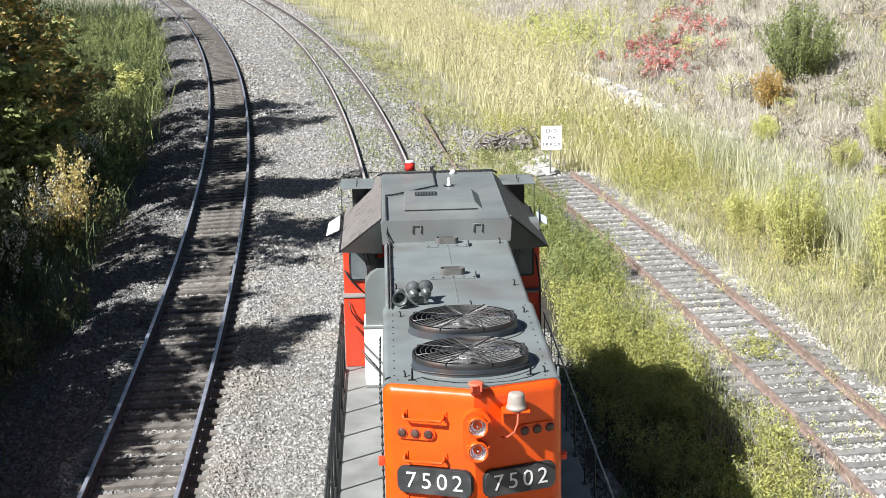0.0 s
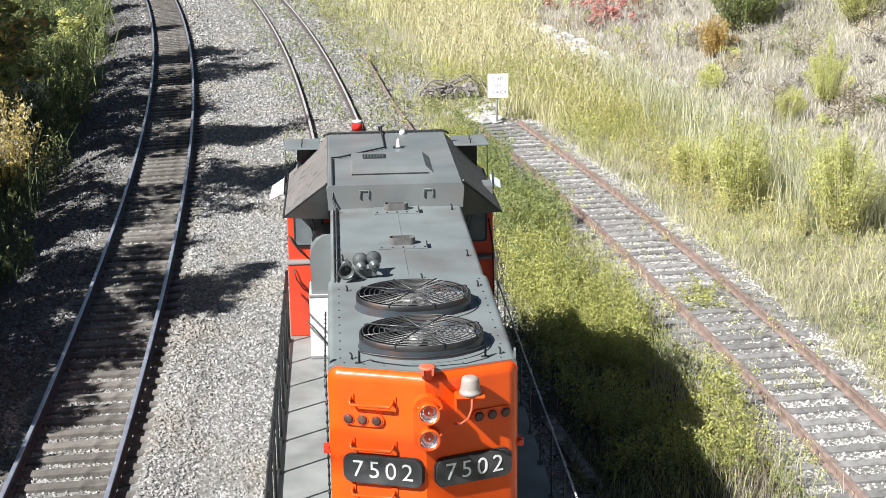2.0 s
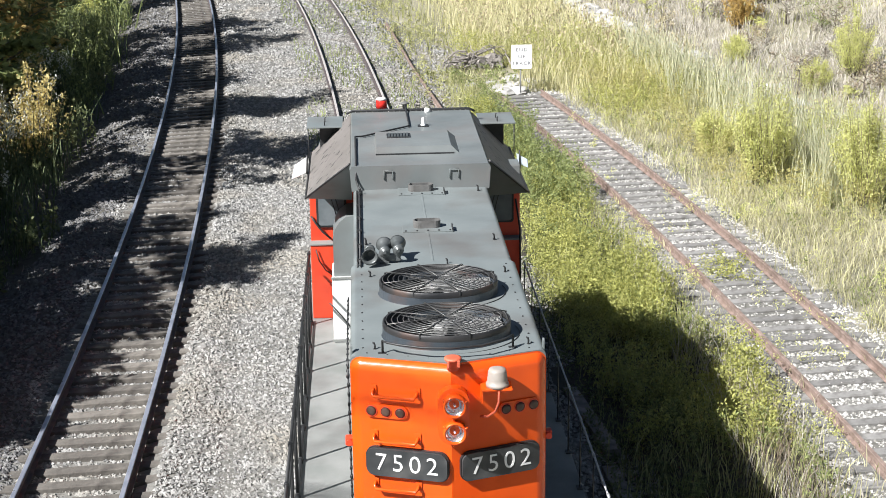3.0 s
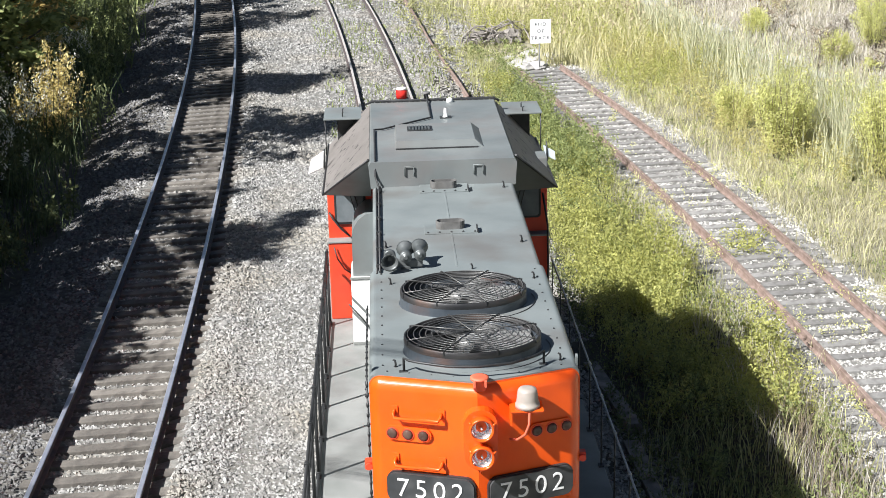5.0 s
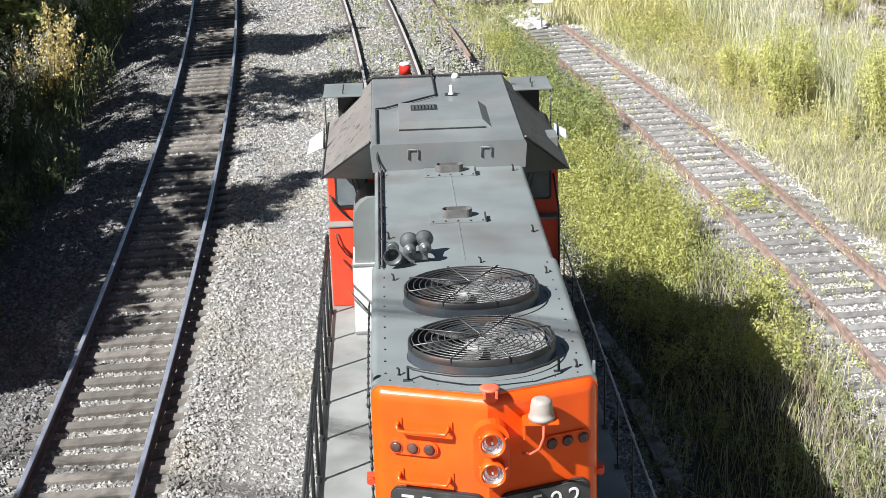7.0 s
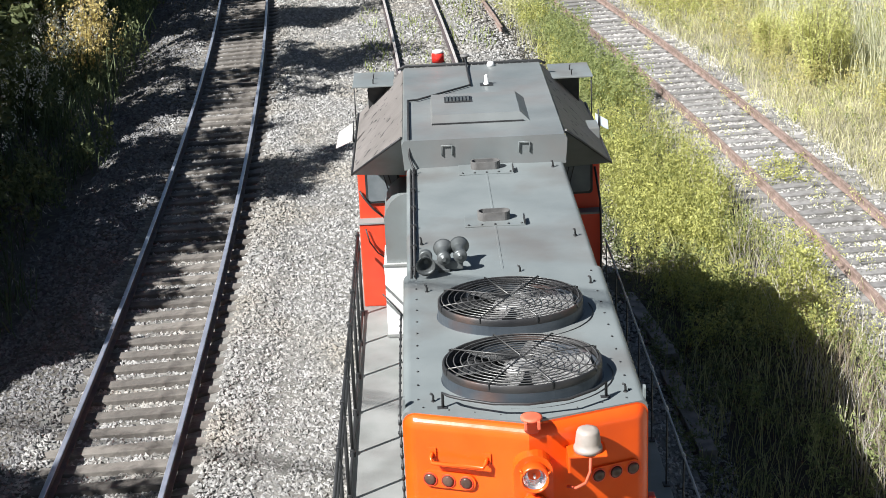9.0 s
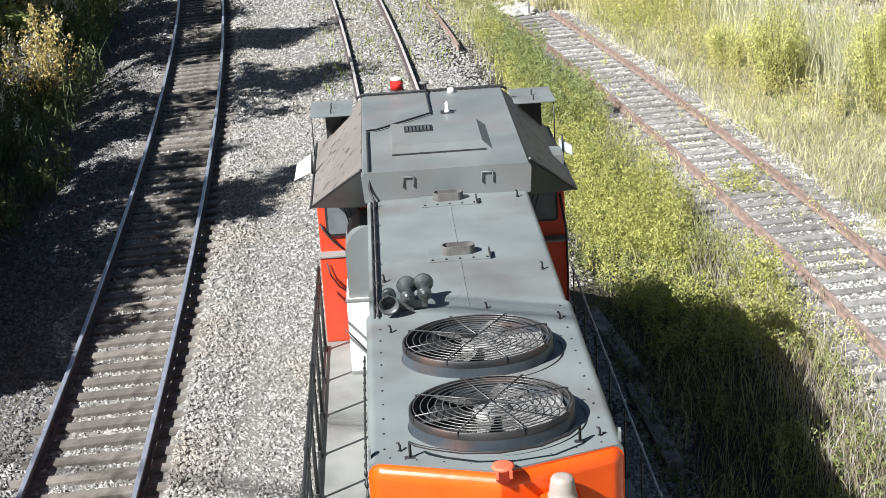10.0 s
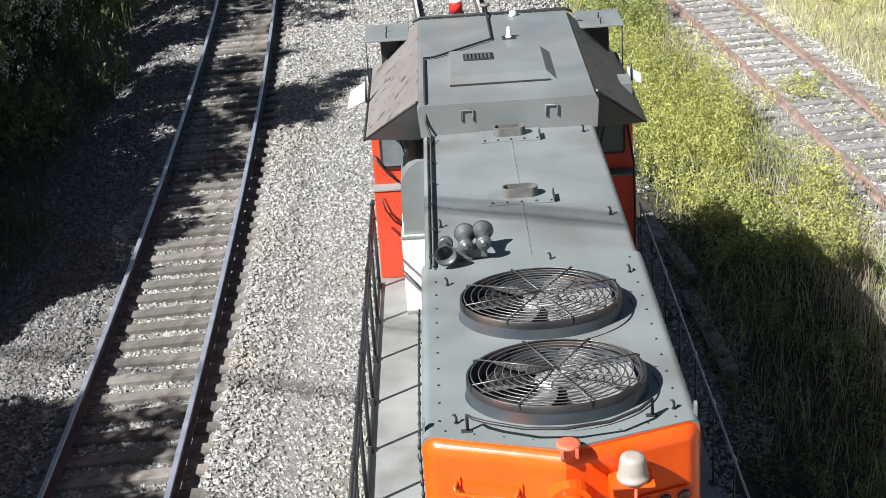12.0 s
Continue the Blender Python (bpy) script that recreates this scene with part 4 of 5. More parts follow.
def blades(name, x, y, h, w, lean, material, label, category):
    """Bent upright blades, one joined mesh."""
    n = len(x)
    z = land(x, y) - 0.03
    a, b = rng.uniform(0, 2 * np.pi, n), rng.uniform(0, 2 * np.pi, n)
    across = np.stack([np.cos(a), np.sin(a), np.zeros(n)], -1) * (w / 2)[:, None]
    push = np.stack([np.cos(b), np.sin(b), np.zeros(n)], -1) * (lean * h * rng.uniform(0.2, 1.0, n))[:, None]
    foot = np.stack([x, y, z], -1)
    up = np.zeros((n, 3))
    up[:, 2] = h
    v = np.stack([foot - across, foot + across, foot + 0.55 * up + 0.35 * push - 0.8 * across, foot + 0.55 * up + 0.35 * push + 0.8 * across, foot + up * np.cos(lean * 0.7) + push], 1)
    i = np.arange(n)[:, None, None] * 5
    f = (i + np.array([[0, 1, 3], [0, 3, 2], [2, 3, 4]])[None]).reshape(-1, 3)
    ob = link_mesh(name, v.reshape(-1, 3), f, material)
    return tagged(ob, label, category, kind="stuff")


def leaf_quads(p, size, flat=0.5):
    """Pointed leaves at the places p, turned at random."""
    n = len(p)
    a = rng.normal(size=(n, 3))
    a[:, 2] *= flat
    a /= np.linalg.norm(a, axis=1)[:, None]
    b = np.cross(a, rng.normal(size=(n, 3)))
    b /= np.linalg.norm(b, axis=1)[:, None]
    s = (size * rng.uniform(0.6, 1.3, n))[:, None]
    v = np.stack([p - a * s, p + b * s * 0.42, p + a * s, p - b * s * 0.42], 1)
    i = np.arange(n)[:, None] * 4
    return v.reshape(-1, 3), (i + np.array([[0, 1, 2, 3]])).reshape(-1, 4)


def weeds(name, x, y, h, per, size, material, label):
    """Leafy stalks standing close together, one joined mesh."""
    n = len(x)
    base = land(x, y)
    u = rng.random((n, per)) ** 0.6
    bend_x, bend_y = rng.normal(0, 0.12, (2, n, 1))
    p = np.stack([x[:, None] + bend_x * u * h[:, None] + rng.normal(0, 0.05, (n, per)), y[:, None] + bend_y * u * h[:, None] + rng.normal(0, 0.05, (n, per)), base[:, None] + u * h[:, None]], -1)
    v, f = leaf_quads(p.reshape(-1, 3), np.full(n * per, size), 1.2)
    return tagged(link_mesh(name, v, f, material), label, "weeds", kind="stuff")


def limb(bm, a, b, r0, r1, wig):
    a, b = Vector(a), Vector(b)
    pts, n = [], 5
    for k in range(n + 1):
        t = k / n
        q = a.lerp(b, t)
        if 0 < k < n:
            q += Vector(rng.normal(0, wig, 3))
        pts.append(q)
    add_tube(bm, pts, [r0 + (r1 - r0) * k / n for k in range(n + 1)], 6)
    return pts


def plant(kind, x, y, height, spread, start, leaves, size, material, label, second=None, limbs=9, clumps=26):
    """A tree or shrub: tapered trunk, limbs, and a crown of small leaves in uneven clumps."""
    z = float(land(x, y)) - 0.05
    ob = tagged(new(kind), label, kind.split("_")[-1])
    ob.matrix_basis = pose(x, y, z)
    bm = bmesh.new()
    r = 0.018 * height + 0.015
    trunk = limb(bm, (0, 0, 0), (rng.normal(0, 0.05 * height), rng.normal(0, 0.05 * height), height * 0.92), r, r * 0.2, 0.02 * height)
    tips = []
    for k in range(limbs):
        t = start + (0.95 - start) * (k + rng.random()) / limbs
        root = trunk[min(int(t * 5), 4)].lerp(trunk[min(int(t * 5) + 1, 5)], t * 5 % 1)
        q = k * 2.4 + rng.uniform(-0.4, 0.4)
        reach = spread * (1.0 - 0.55 * max(t - 0.45, 0) / 0.55) * rng.uniform(0.6, 1.1)
        tip = root + Vector((math.cos(q) * reach, math.sin(q) * reach, reach * rng.uniform(0.25, 0.8)))
        pts = limb(bm, root, tip, r * 0.4, r * 0.08, 0.03 * spread)
        tips += pts[2:]
    part("trunk", bm, BARK, ob)
    c = np.array([tips[k][:] for k in rng.integers(0, len(tips), clumps)]) + rng.normal(0, 0.16 * spread, (clumps, 3))
    rad = spread * rng.uniform(0.16, 0.40, clumps)
    pick = rng.integers(0, clumps, leaves)
    d = rng.normal(size=(leaves, 3))
    d /= np.linalg.norm(d, axis=1)[:, None]
    p = c[pick] + d * (rad[pick] * rng.random(leaves) ** 0.45)[:, None] * np.array([1, 1, 0.75])
    p[:, 2] = np.maximum(p[:, 2], 0.03)
    k = int(leaves * (0.45 if second else 0))
    v, f = leaf_quads(p[k:], np.full(leaves - k, size))
    link_mesh("crown", v, f, material, ob)
    if second:
        v, f = leaf_quads(p[:k], np.full(k, size))
        link_mesh("turning_leaves", v, f, second, ob)
    return ob


def willow(kind, x, y, height, spread, shoots, leaves, size, material, label):
    """A shrub of many upright shoots fanning from the ground, narrow leaves along each."""
    ob = tagged(new(kind), label, kind.split("_")[-1])
    ob.matrix_basis = pose(x, y, float(land(x, y)) - 0.04)
    bm = bmesh.new()
    places = []
    for k in range(shoots):
        q, out = rng.uniform(0, 2 * math.pi), spread * math.sqrt(rng.random())
        h = height * (1 - 0.45 * (out / spread) ** 1.5) * rng.uniform(0.7, 1.08)
        foot = Vector((0.22 * out * math.cos(q), 0.22 * out * math.sin(q), 0))
        tip = Vector((out * math.cos(q), out * math.sin(q), h))
        pts = limb(bm, foot, tip, 0.006 * height, 0.002, 0.03 * spread)
        for j in range(leaves):
            u = 0.16 + 0.84 * rng.random() ** 0.75
            i = min(int(u * 5), 4)
            places.append(pts[i].lerp(pts[i + 1], u * 5 - i) + Vector(rng.normal(0, 0.055 + 0.05 * (1 - u), 3)))
    part("trunk", bm, BARK, ob)
    v, f = leaf_quads(np.array([p[:] for p in places]), np.full(len(places), size), 1.6)
    link_mesh("crown", v, f, material, ob)
    return ob


def seed_heads(name, x, y, h, per, size, material, label):
    """Nodding tufts at the tops of reeds, one joined mesh."""
    n = len(x)
    p = np.stack([x, y, land(x, y) + h], -1)[:, None] + rng.normal(0, 1, (n, per, 3)) * np.array([0.05, 0.05, 0.10])
    v, f = leaf_quads(p.reshape(-1, 3), np.full(n * per, size), 2.0)
    return tagged(link_mesh(name, v, f, material), label, "reeds", kind="stuff")


# trees and shrubs on the shaded side
for x, y, h, s, low in ((-12.3, 9.5, 10.0, 2.4, 0.16), (-11.4, 24.0, 11.6, 2.0, 0.16), (-13.6, 27.3, 9.6, 2.2, 0.16), (-12.2, 34.0, 12.4, 2.3, 0.16), (-12.5, 39.3, 11.8, 2.0, 0.64), (-14.2, 42.4, 8.8, 2.2, 0.16),
                   (-13.6, 52.4, 12.0, 2.4, 0.16), (-15.0, 57.8, 11.0, 2.2, 0.16), (-17.5, 66.0, 9.5, 2.4, 0.16), (-19.5, 76.0, 9.0, 2.4, 0.16), (-22.5, 88.0, 9.5, 2.6, 0.16), (-25.5, 100.0, 10.0, 2.8, 0.16),
                   (-13.2, 16.2, 5.6, 1.8, 0.16), (-12.4, 20.2, 8.6, 1.9, 0.3), (-11.8, 14.6, 4.8, 1.5, 0.16), (-11.2, 17.6, 4.6, 1.4, 0.2), (-11.2, 11.0, 9.6, 2.3, 0.16), (-10.4, 8.6, 9.6, 2.4, 0.2), (-9.4, 9.9, 7.4, 1.9, 0.2), (-10.2, 19.6, 4.6, 1.4, 0.16),
                   (-10.4, 22.4, 5.0, 1.4, 0.16), (-12.4, 46.2, 8.6, 2.2, 0.16), (-13.2, 49.6, 8.4, 2.1, 0.16), (-14.2, 31.5, 7.6, 2.3, 0.16), (-16.5, 36.6, 6.4, 2.0, 0.3)):
    h, y = (1.14 * h, y - 0.085 * h) if y > 12 else (0.98 * h, y)
    plant("leafy_tree", x, y, h, s, low, 5600 if 20 < y < 56 and h > 9 else 7600, 0.16 if h > 9 else 0.19, LEAF_DARK, "dark green lineside tree with some yellowing leaves", LEAF_AMBER if y > 44 else None, 18, 90)
for x, y, h, s in ((-11.0, 21.2, 4.2, 1.5), (-9.9, 20.4, 4.2, 1.4), (-11.2, 25.6, 5.0, 1.7), (-10.9, 28.6, 5.2, 1.7), (-11.4, 31.6, 5.4, 1.8), (-11.5, 34.0, 4.4, 1.6), (-11.3, 37.1, 5.2, 1.7), (-10.6, 20.4, 5.6, 1.8), (-10.6, 22.2, 6.4, 1.9), (-10.2, 24.4, 6.0, 1.8), (-10.0, 27.0, 4.4, 1.6), (-13.6, 38.8, 4.6, 1.6), (-11.8, 43.0, 5.2, 1.7), (-12.6, 45.6, 5.6, 1.8), (-12.4, 47.6, 5.4, 1.8), (-12.0, 50.2, 4.8, 1.7), (-13.4, 55.4, 5.0, 1.7)):
    plant("undergrowth_bush", x, y, h * (1.14 if y < 30 else 1.0), s, 0.08, 5200, 0.15, LEAF_GREEN if y > 40 else LEAF_DARK, "dense green bush under the lineside trees", LEAF_YELLOW if y > 44 else None, 14, 44)
willow("yellow_shrub", -9.35, 40.6, 3.0, 1.25, 38, 95, 0.056, LEAF_YELLOW, "young shrub with sparse yellow autumn leaves")
plant("yellow_shrub", -14.9, 62.0, 4.2, 1.3, 0.3, 1500, 0.14, LEAF_YELLOW, "young tree with yellow autumn leaves", None, 9, 22)
plant("yellow_shrub", -17.5, 68.0, 5.2, 1.5, 0.3, 1800, 0.15, LEAF_YELLOW, "young tree with yellow autumn leaves", None, 9, 22)
plant("green_shrub", -12.0, 66.0, 1.7, 1.1, 0.1, 1400, 0.09, LEAF_SHRUB, "low yellow-green bush among reeds", None, 8, 18)

# shrubs on the sunny side
for x, y, h, s, n, mat, text in ((9.75, 36.4, 3.0, 0.85, 62, LEAF_SHRUB, "tall yellow-green willow shrub beside the siding"), (11.7, 34.2, 2.8, 1.1, 66, LEAF_SHRUB, "broad yellow-green willow shrub beside the siding"),
                                 (9.2, 39.6, 1.5, 0.6, 26, LEAF_SHRUB, "small yellow-green shrub in tall grass"), (11.9, 38.6, 1.8, 0.7, 30, LEAF_SHRUB, "small yellow-green shrub in tall grass"),
                                 (15.6, 47.6, 2.3, 0.85, 36, LEAF_SHRUB, "light green bush on the dry bank"), (14.0, 46.8, 1.3, 0.7, 24, LEAF_SHRUB, "light green bush on the dry bank"),
                                 (19.0, 55.0, 3.0, 1.5, 70, LEAF_SHRUB, "broad light green bush on the dry bank"), (12.9, 52.6, 1.2, 0.6, 22, LEAF_SHRUB, "small light green bush above the rocks")):
    willow("bush", x, y, h, s, n, 330, 0.027, mat, text)
willow("bush", 16.0, 60.0, 3.8, 2.0, 120, 130, 0.055, LEAF_GREEN, "round green bush on the dry bank")
willow("bush", 14.2, 57.6, 1.8, 0.9, 30, 120, 0.05, LEAF_AMBER, "low amber-leaved bush on the dry bank")
for k in range(30):
    t = (k + 0.5) / 30
    x, y = 11.6 + 3.6 * t + float(rng.normal(0, 1.3)), 68.5 + 11.5 * t + float(rng.normal(0, 1.8))
    h, s = float(rng.uniform(0.4, 0.9)), float(rng.uniform(0.4, 0.8))
    plant("sumac_bush", x, y, h, s, 0.1, 300, 0.075, LEAF_RED, "red autumn sumac on the bank", DRY, 8, 16)


# grasses and weeds
def right_field(x, y):
    s = siding_x(np.minimum(y, 49))
    on_siding = (np.abs(x - s) < 1.45) & (y < 49.5)
    return (x > main_x(y) + 2.5) & ~on_siding


def middle(x, y):
    return right_field(x, y) & (x < siding_x(np.minimum(y, 49))) & (y < 52)


x, y = strew(26000, 2.4, 8.2, 13, 50, lambda x, y: middle(x, y) * (0.25 + 0.75 * patchy(x, y, 0.8, 2.0)) * smooth(2.5, 3.6, x - main_x(y)))
blades("weed_grass", x, y, rng.uniform(0.25, 0.75, len(x)), rng.uniform(0.010, 0.022, len(x)), 0.5, GRASS, "mixed green and straw grass between the tracks", "grass")
x, y = strew(5200, 2.6, 7.6, 20.5, 46, lambda x, y: middle(x, y) * (patchy(x, y, 1.1, 5.0) > 0.42) * (x < siding_x(y) - 1.75) * smooth(2.9, 3.5, x - main_x(y)))
weeds("goldenrod", x, y, rng.uniform(0.32, 0.80, len(x)), 44, 0.031, LEAF_GOLD, "yellow-green goldenrod thicket between the tracks")
x, y = strew(3600, 2.6, 8.0, 13, 47, lambda x, y: middle(x, y) * (patchy(x, y, 0.7, 9.0) > 0.45) * (x < siding_x(y) - 1.65) * smooth(3.0, 3.8, x - main_x(y)))
weeds("green_weeds", x, y, rng.uniform(0.25, 0.7, len(x)), 34, 0.031, LEAF_GREEN, "dark green leafy weeds beside the siding")
x, y = strew(13000, 2.8, 8.2, 13, 46, lambda x, y: middle(x, y) * (x - main_x(y) > 4.6) * (patchy(x, y, 1.1, 4.0) > 0.3))
blades("dry_stalks", x, y, rng.uniform(0.4, 0.95, len(x)), rng.uniform(0.008, 0.016, len(x)), 0.45, DRY, "brown dead stalks beside the siding", "grass")
x, y = strew(900, 5, 9, 13, 46, lambda x, y: (np.abs(x - siding_x(y)) < 1.5) * (patchy(x, y, 0.9, 7.0) > 0.72))
weeds("siding_weeds", x, y, rng.uniform(0.12, 0.42, len(x)), 26, 0.024, LEAF_SHRUB, "small weeds growing through the siding")
x, y = strew(900, 6.4, 8.6, 28.2, 31.2, lambda x, y: 0.7 * np.exp(-((x - 7.25) ** 2 / 0.2 + (y - 29.7) ** 2 / 0.55)))
weeds("siding_plant", x, y, rng.uniform(0.10, 0.30, len(x)), 14, 0.03, LEAF_GOLD, "yellow-green plant between the siding rails")


x, y = strew(620, 5.0, 7.0, 20.6, 25.0, lambda x, y: np.exp(-((x - 5.95 - 0.06 * (y - 22.5)) ** 2 / 0.07 + (y - 22.7) ** 2 / 1.4)))
weeds("lit_goldenrod", x, y, rng.uniform(0.5, 1.05, len(x)), 46, 0.033, LEAF_GOLD, "tall bright goldenrod clump beside the siding")
x, y = strew(2600, 5.2, 6.8, 15, 23, lambda x, y: np.exp(-((x - 5.85) ** 2 / 0.12)))
blades("dead_brush", x, y, rng.uniform(0.3, 0.85, len(x)), rng.uniform(0.006, 0.014, len(x)), 0.8, BRUSH, "tangled dead brown brush beside the siding", "grass")


x, y = strew(1500, 2.8, 5.4, 24.5, 31, lambda x, y: middle(x, y) * smooth(2.6, 3.2, x - main_x(y)) * (x < siding_x(y) - 1.9) * (patchy(x, y, 1.4, 7.7) > 0.4))
weeds("bright_goldenrod", x, y, rng.uniform(0.35, 0.85, len(x)), 44, 0.030, LEAF_GOLD, "bright yellow-green goldenrod clumps between the tracks")


def clear(x, y):
    """Bare strip where the rocks lie, and round the rubble at the track end."""
    return ((x - 3.9) ** 2 / 1.6 + (y - 52.3) ** 2 / 9.5 > 1) & (np.abs(x - hill_foot(y)) > 0.75) | (y < 43) | (y > 73)


def beyond(x, y):
    return right_field(x, y) & clear(x, y) & ((x > siding_x(np.minimum(y, 49))) | (y > 49)) & (x < hill_foot(y) + 0.5)


x, y = strew(90000, 5, 17, 13, 60, lambda x, y: beyond(x, y) * (0.35 + 0.65 * patchy(x, y, 0.5, 3.0)))
blades("meadow_grass", x, y, rng.uniform(0.15, 0.6, len(x)), rng.uniform(0.010, 0.022, len(x)), 0.8, STRAW, "tall straw-coloured grass beyond the siding", "grass")
x, y = strew(30000, 5, 17, 13, 60, lambda x, y: beyond(x, y) * patchy(x, y, 0.7, 6.0))
blades("green_grass", x, y, rng.uniform(0.15, 0.5, len(x)), rng.uniform(0.012, 0.024, len(x)), 0.8, GRASS, "yellowing green grass beyond the siding", "grass")
x, y = strew(2600, 2, 11, 44, 60, lambda x, y: beyond(x, y) * (patchy(x, y, 0.6, 8.0) > 0.4) * smooth(4.0, 5.0, x - main_x(y)))
weeds("goldenrod_patch", x, y, rng.uniform(0.5, 1.1, len(x)), 34, 0.034, LEAF_GOLD, "yellow goldenrod patch behind the track end")
x, y = strew(130000, -12, 12, 48, 125, lambda x, y: right_field(x, y) * clear(x, y) * (x < hill_foot(y) + 0.8) * smooth(4.2, 6.5, x - main_x(y)) * (0.3 + 0.7 * patchy(x, y, 0.35, 1.0)))
blades("straw_reeds", x, y, rng.uniform(0.5, 1.5, len(x)), rng.uniform(0.013, 0.032, len(x)), 0.5, REED_GOLD, "tall pale golden reeds in sunlight", "reeds")
x, y = strew(22000, -12, 12, 46, 125, lambda x, y: right_field(x, y) * clear(x, y) * (x < hill_foot(y) + 0.8) * smooth(2.5, 3.2, x - main_x(y)) * patchy(x, y, 0.4, 5.0))
blades("verge_grass", x, y, rng.uniform(0.3, 0.8, len(x)), rng.uniform(0.02, 0.045, len(x)), 0.5, GRASS, "yellow-green verge grass along the curve", "grass")
x, y = strew(26000, 9.0, 17, 34, 56, lambda x, y: beyond(x, y) * (x < hill_foot(y) - 1.0) * smooth(9.5, 11.0, x + 0.08 * (y - 40)) * (0.25 + 0.75 * patchy(x, y, 0.5, 2.5)))
blades("tall_reeds", x, y, rng.uniform(0.7, 2.0, len(x)), rng.uniform(0.016, 0.035, len(x)), 0.4, REED_PALE, "tall grey-green reeds below the bank", "reeds")


def bank(x, y):
    return (x > hill_foot(y) + 0.2) & clear(x, y)


x, y = strew(230000, 4, 36, 40, 112, lambda x, y: bank(x, y) * (x < hill_foot(y) + 18) * (0.4 + 0.6 * patchy(x, y, 0.4, 2.0)))
blades("dead_grass", x, y, rng.uniform(0.15, 0.7, len(x)), rng.uniform(0.014, 0.036, len(x)), 0.8, DRY, "dead greyish stalks and grass on the bank", "grass")
x, y = strew(24000, 4, 48, 38, 125, lambda x, y: bank(x, y) * (patchy(x, y, 0.22, 6.5) > 0.55))
blades("bank_grass", x, y, rng.uniform(0.3, 0.9, len(x)), rng.uniform(0.02, 0.05, len(x)), 0.6, GRASS, "green grass patches on the bank", "grass")


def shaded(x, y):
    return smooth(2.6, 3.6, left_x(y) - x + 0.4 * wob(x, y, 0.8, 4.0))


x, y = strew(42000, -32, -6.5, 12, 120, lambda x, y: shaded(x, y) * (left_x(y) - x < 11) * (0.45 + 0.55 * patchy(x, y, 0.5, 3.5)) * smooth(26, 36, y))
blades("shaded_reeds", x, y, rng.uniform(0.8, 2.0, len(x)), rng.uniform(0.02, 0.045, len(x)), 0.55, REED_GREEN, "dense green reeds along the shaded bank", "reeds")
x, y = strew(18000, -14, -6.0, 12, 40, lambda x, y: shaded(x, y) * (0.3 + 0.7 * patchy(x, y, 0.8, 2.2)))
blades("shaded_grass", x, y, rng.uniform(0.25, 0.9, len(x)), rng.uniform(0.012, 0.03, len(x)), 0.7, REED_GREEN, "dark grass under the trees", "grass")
x, y = strew(3000, -13, -7, 24, 60, lambda x, y: shaded(x, y) * (patchy(x, y, 0.7, 1.2) > 0.4))
weeds("shaded_weeds", x, y, rng.uniform(0.4, 1.3, len(x)), 22, 0.07, LEAF_DARK, "dark leafy undergrowth below the trees")
x, y = strew(420, -11.5, -8.2, 28, 50, lambda x, y: shaded(x, y) * (left_x(y) - x > 3.6))
seed_heads("reed_plumes", x, y, rng.uniform(1.2, 2.2, len(x)), 16, 0.036, PLUME, "pale nodding reed plumes")
x, y = strew(6200, -27, -8.5, 46, 104, lambda x, y: shaded(x, y) * (left_x(y) - x < 9.5) * (patchy(x, y, 0.6, 4.2) > 0.3))
weeds("bank_thicket", x, y, rng.uniform(0.7, 1.9, len(x)), 30, 0.062, LEAF_GREEN, "green thicket of tall weeds along the bank")
x, y = strew(14000, -27, -8.0, 46, 104, lambda x, y: shaded(x, y) * (left_x(y) - x < 9.5) * (0.3 + 0.7 * patchy(x, y, 0.5, 6.2)))
blades("bank_reeds", x, y, rng.uniform(0.9, 2.1, len(x)), rng.uniform(0.03, 0.06, len(x)), 0.9, LEAF_GREEN, "leaning green reeds in broken sunlight", "reeds")
x, y = strew(17000, -6, 2.5, 38, 110, lambda x, y: (np.abs(x - main_x(y) - 0.2) < 1.9) * (np.abs(np.abs(x - main_x(y)) - 0.75) > 0.12) * (patchy(x, y, 0.6, 3.0) > 0.32))
blades("track_grass", x, y, rng.uniform(0.10, 0.32, len(x)), rng.uniform(0.02, 0.04, len(x)), 0.8, LEAF_GREEN, "low green growth between the rails", "grass")
x, y = strew(2500, -9, -6.5, 13, 40, lambda x, y: smooth(1.9, 3.4, left_x(y) - x) * 0.35)
blades("fallen_stalks", x, y, rng.uniform(0.08, 0.3, len(x)), rng.uniform(0.01, 0.02, len(x)), 1.6, DRY, "scattered dead stalks on the shoulder", "grass")


x, y = strew(9000, 2.4, 6.0, 48.5, 56, lambda x, y: ~clear(x, y) * (np.abs(x - 4.9) > 0.25) * (0.3 + 0.7 * patchy(x, y, 1.3, 2.0)))
blades("rubble_grass", x, y, rng.uniform(0.06, 0.3, len(x)), rng.uniform(0.015, 0.03, len(x)), 0.8, STRAW, "short straw grass round the rubble heap", "grass")
x, y = strew(420, 2.4, 5.6, 50.5, 56, lambda x, y: ~clear(x, y) * patchy(x, y, 1.1, 5.0))
weeds("rubble_weeds", x, y, rng.uniform(0.1, 0.35, len(x)), 16, 0.045, LEAF_GREEN, "small green weeds round the rubble heap")

# undergrowth that breaks up the open ground
x, y = strew(3200, 4, 16, 74, 104, lambda x, y: np.exp(-((x - 9.0 + 0.12 * (y - 84)) ** 2 / 9 + (y - 86) ** 2 / 60)))
weeds("bank_green", x, y, rng.uniform(0.5, 1.3, len(x)), 26, 0.06, LEAF_SHRUB, "yellow-green thicket at the top of the reeds")
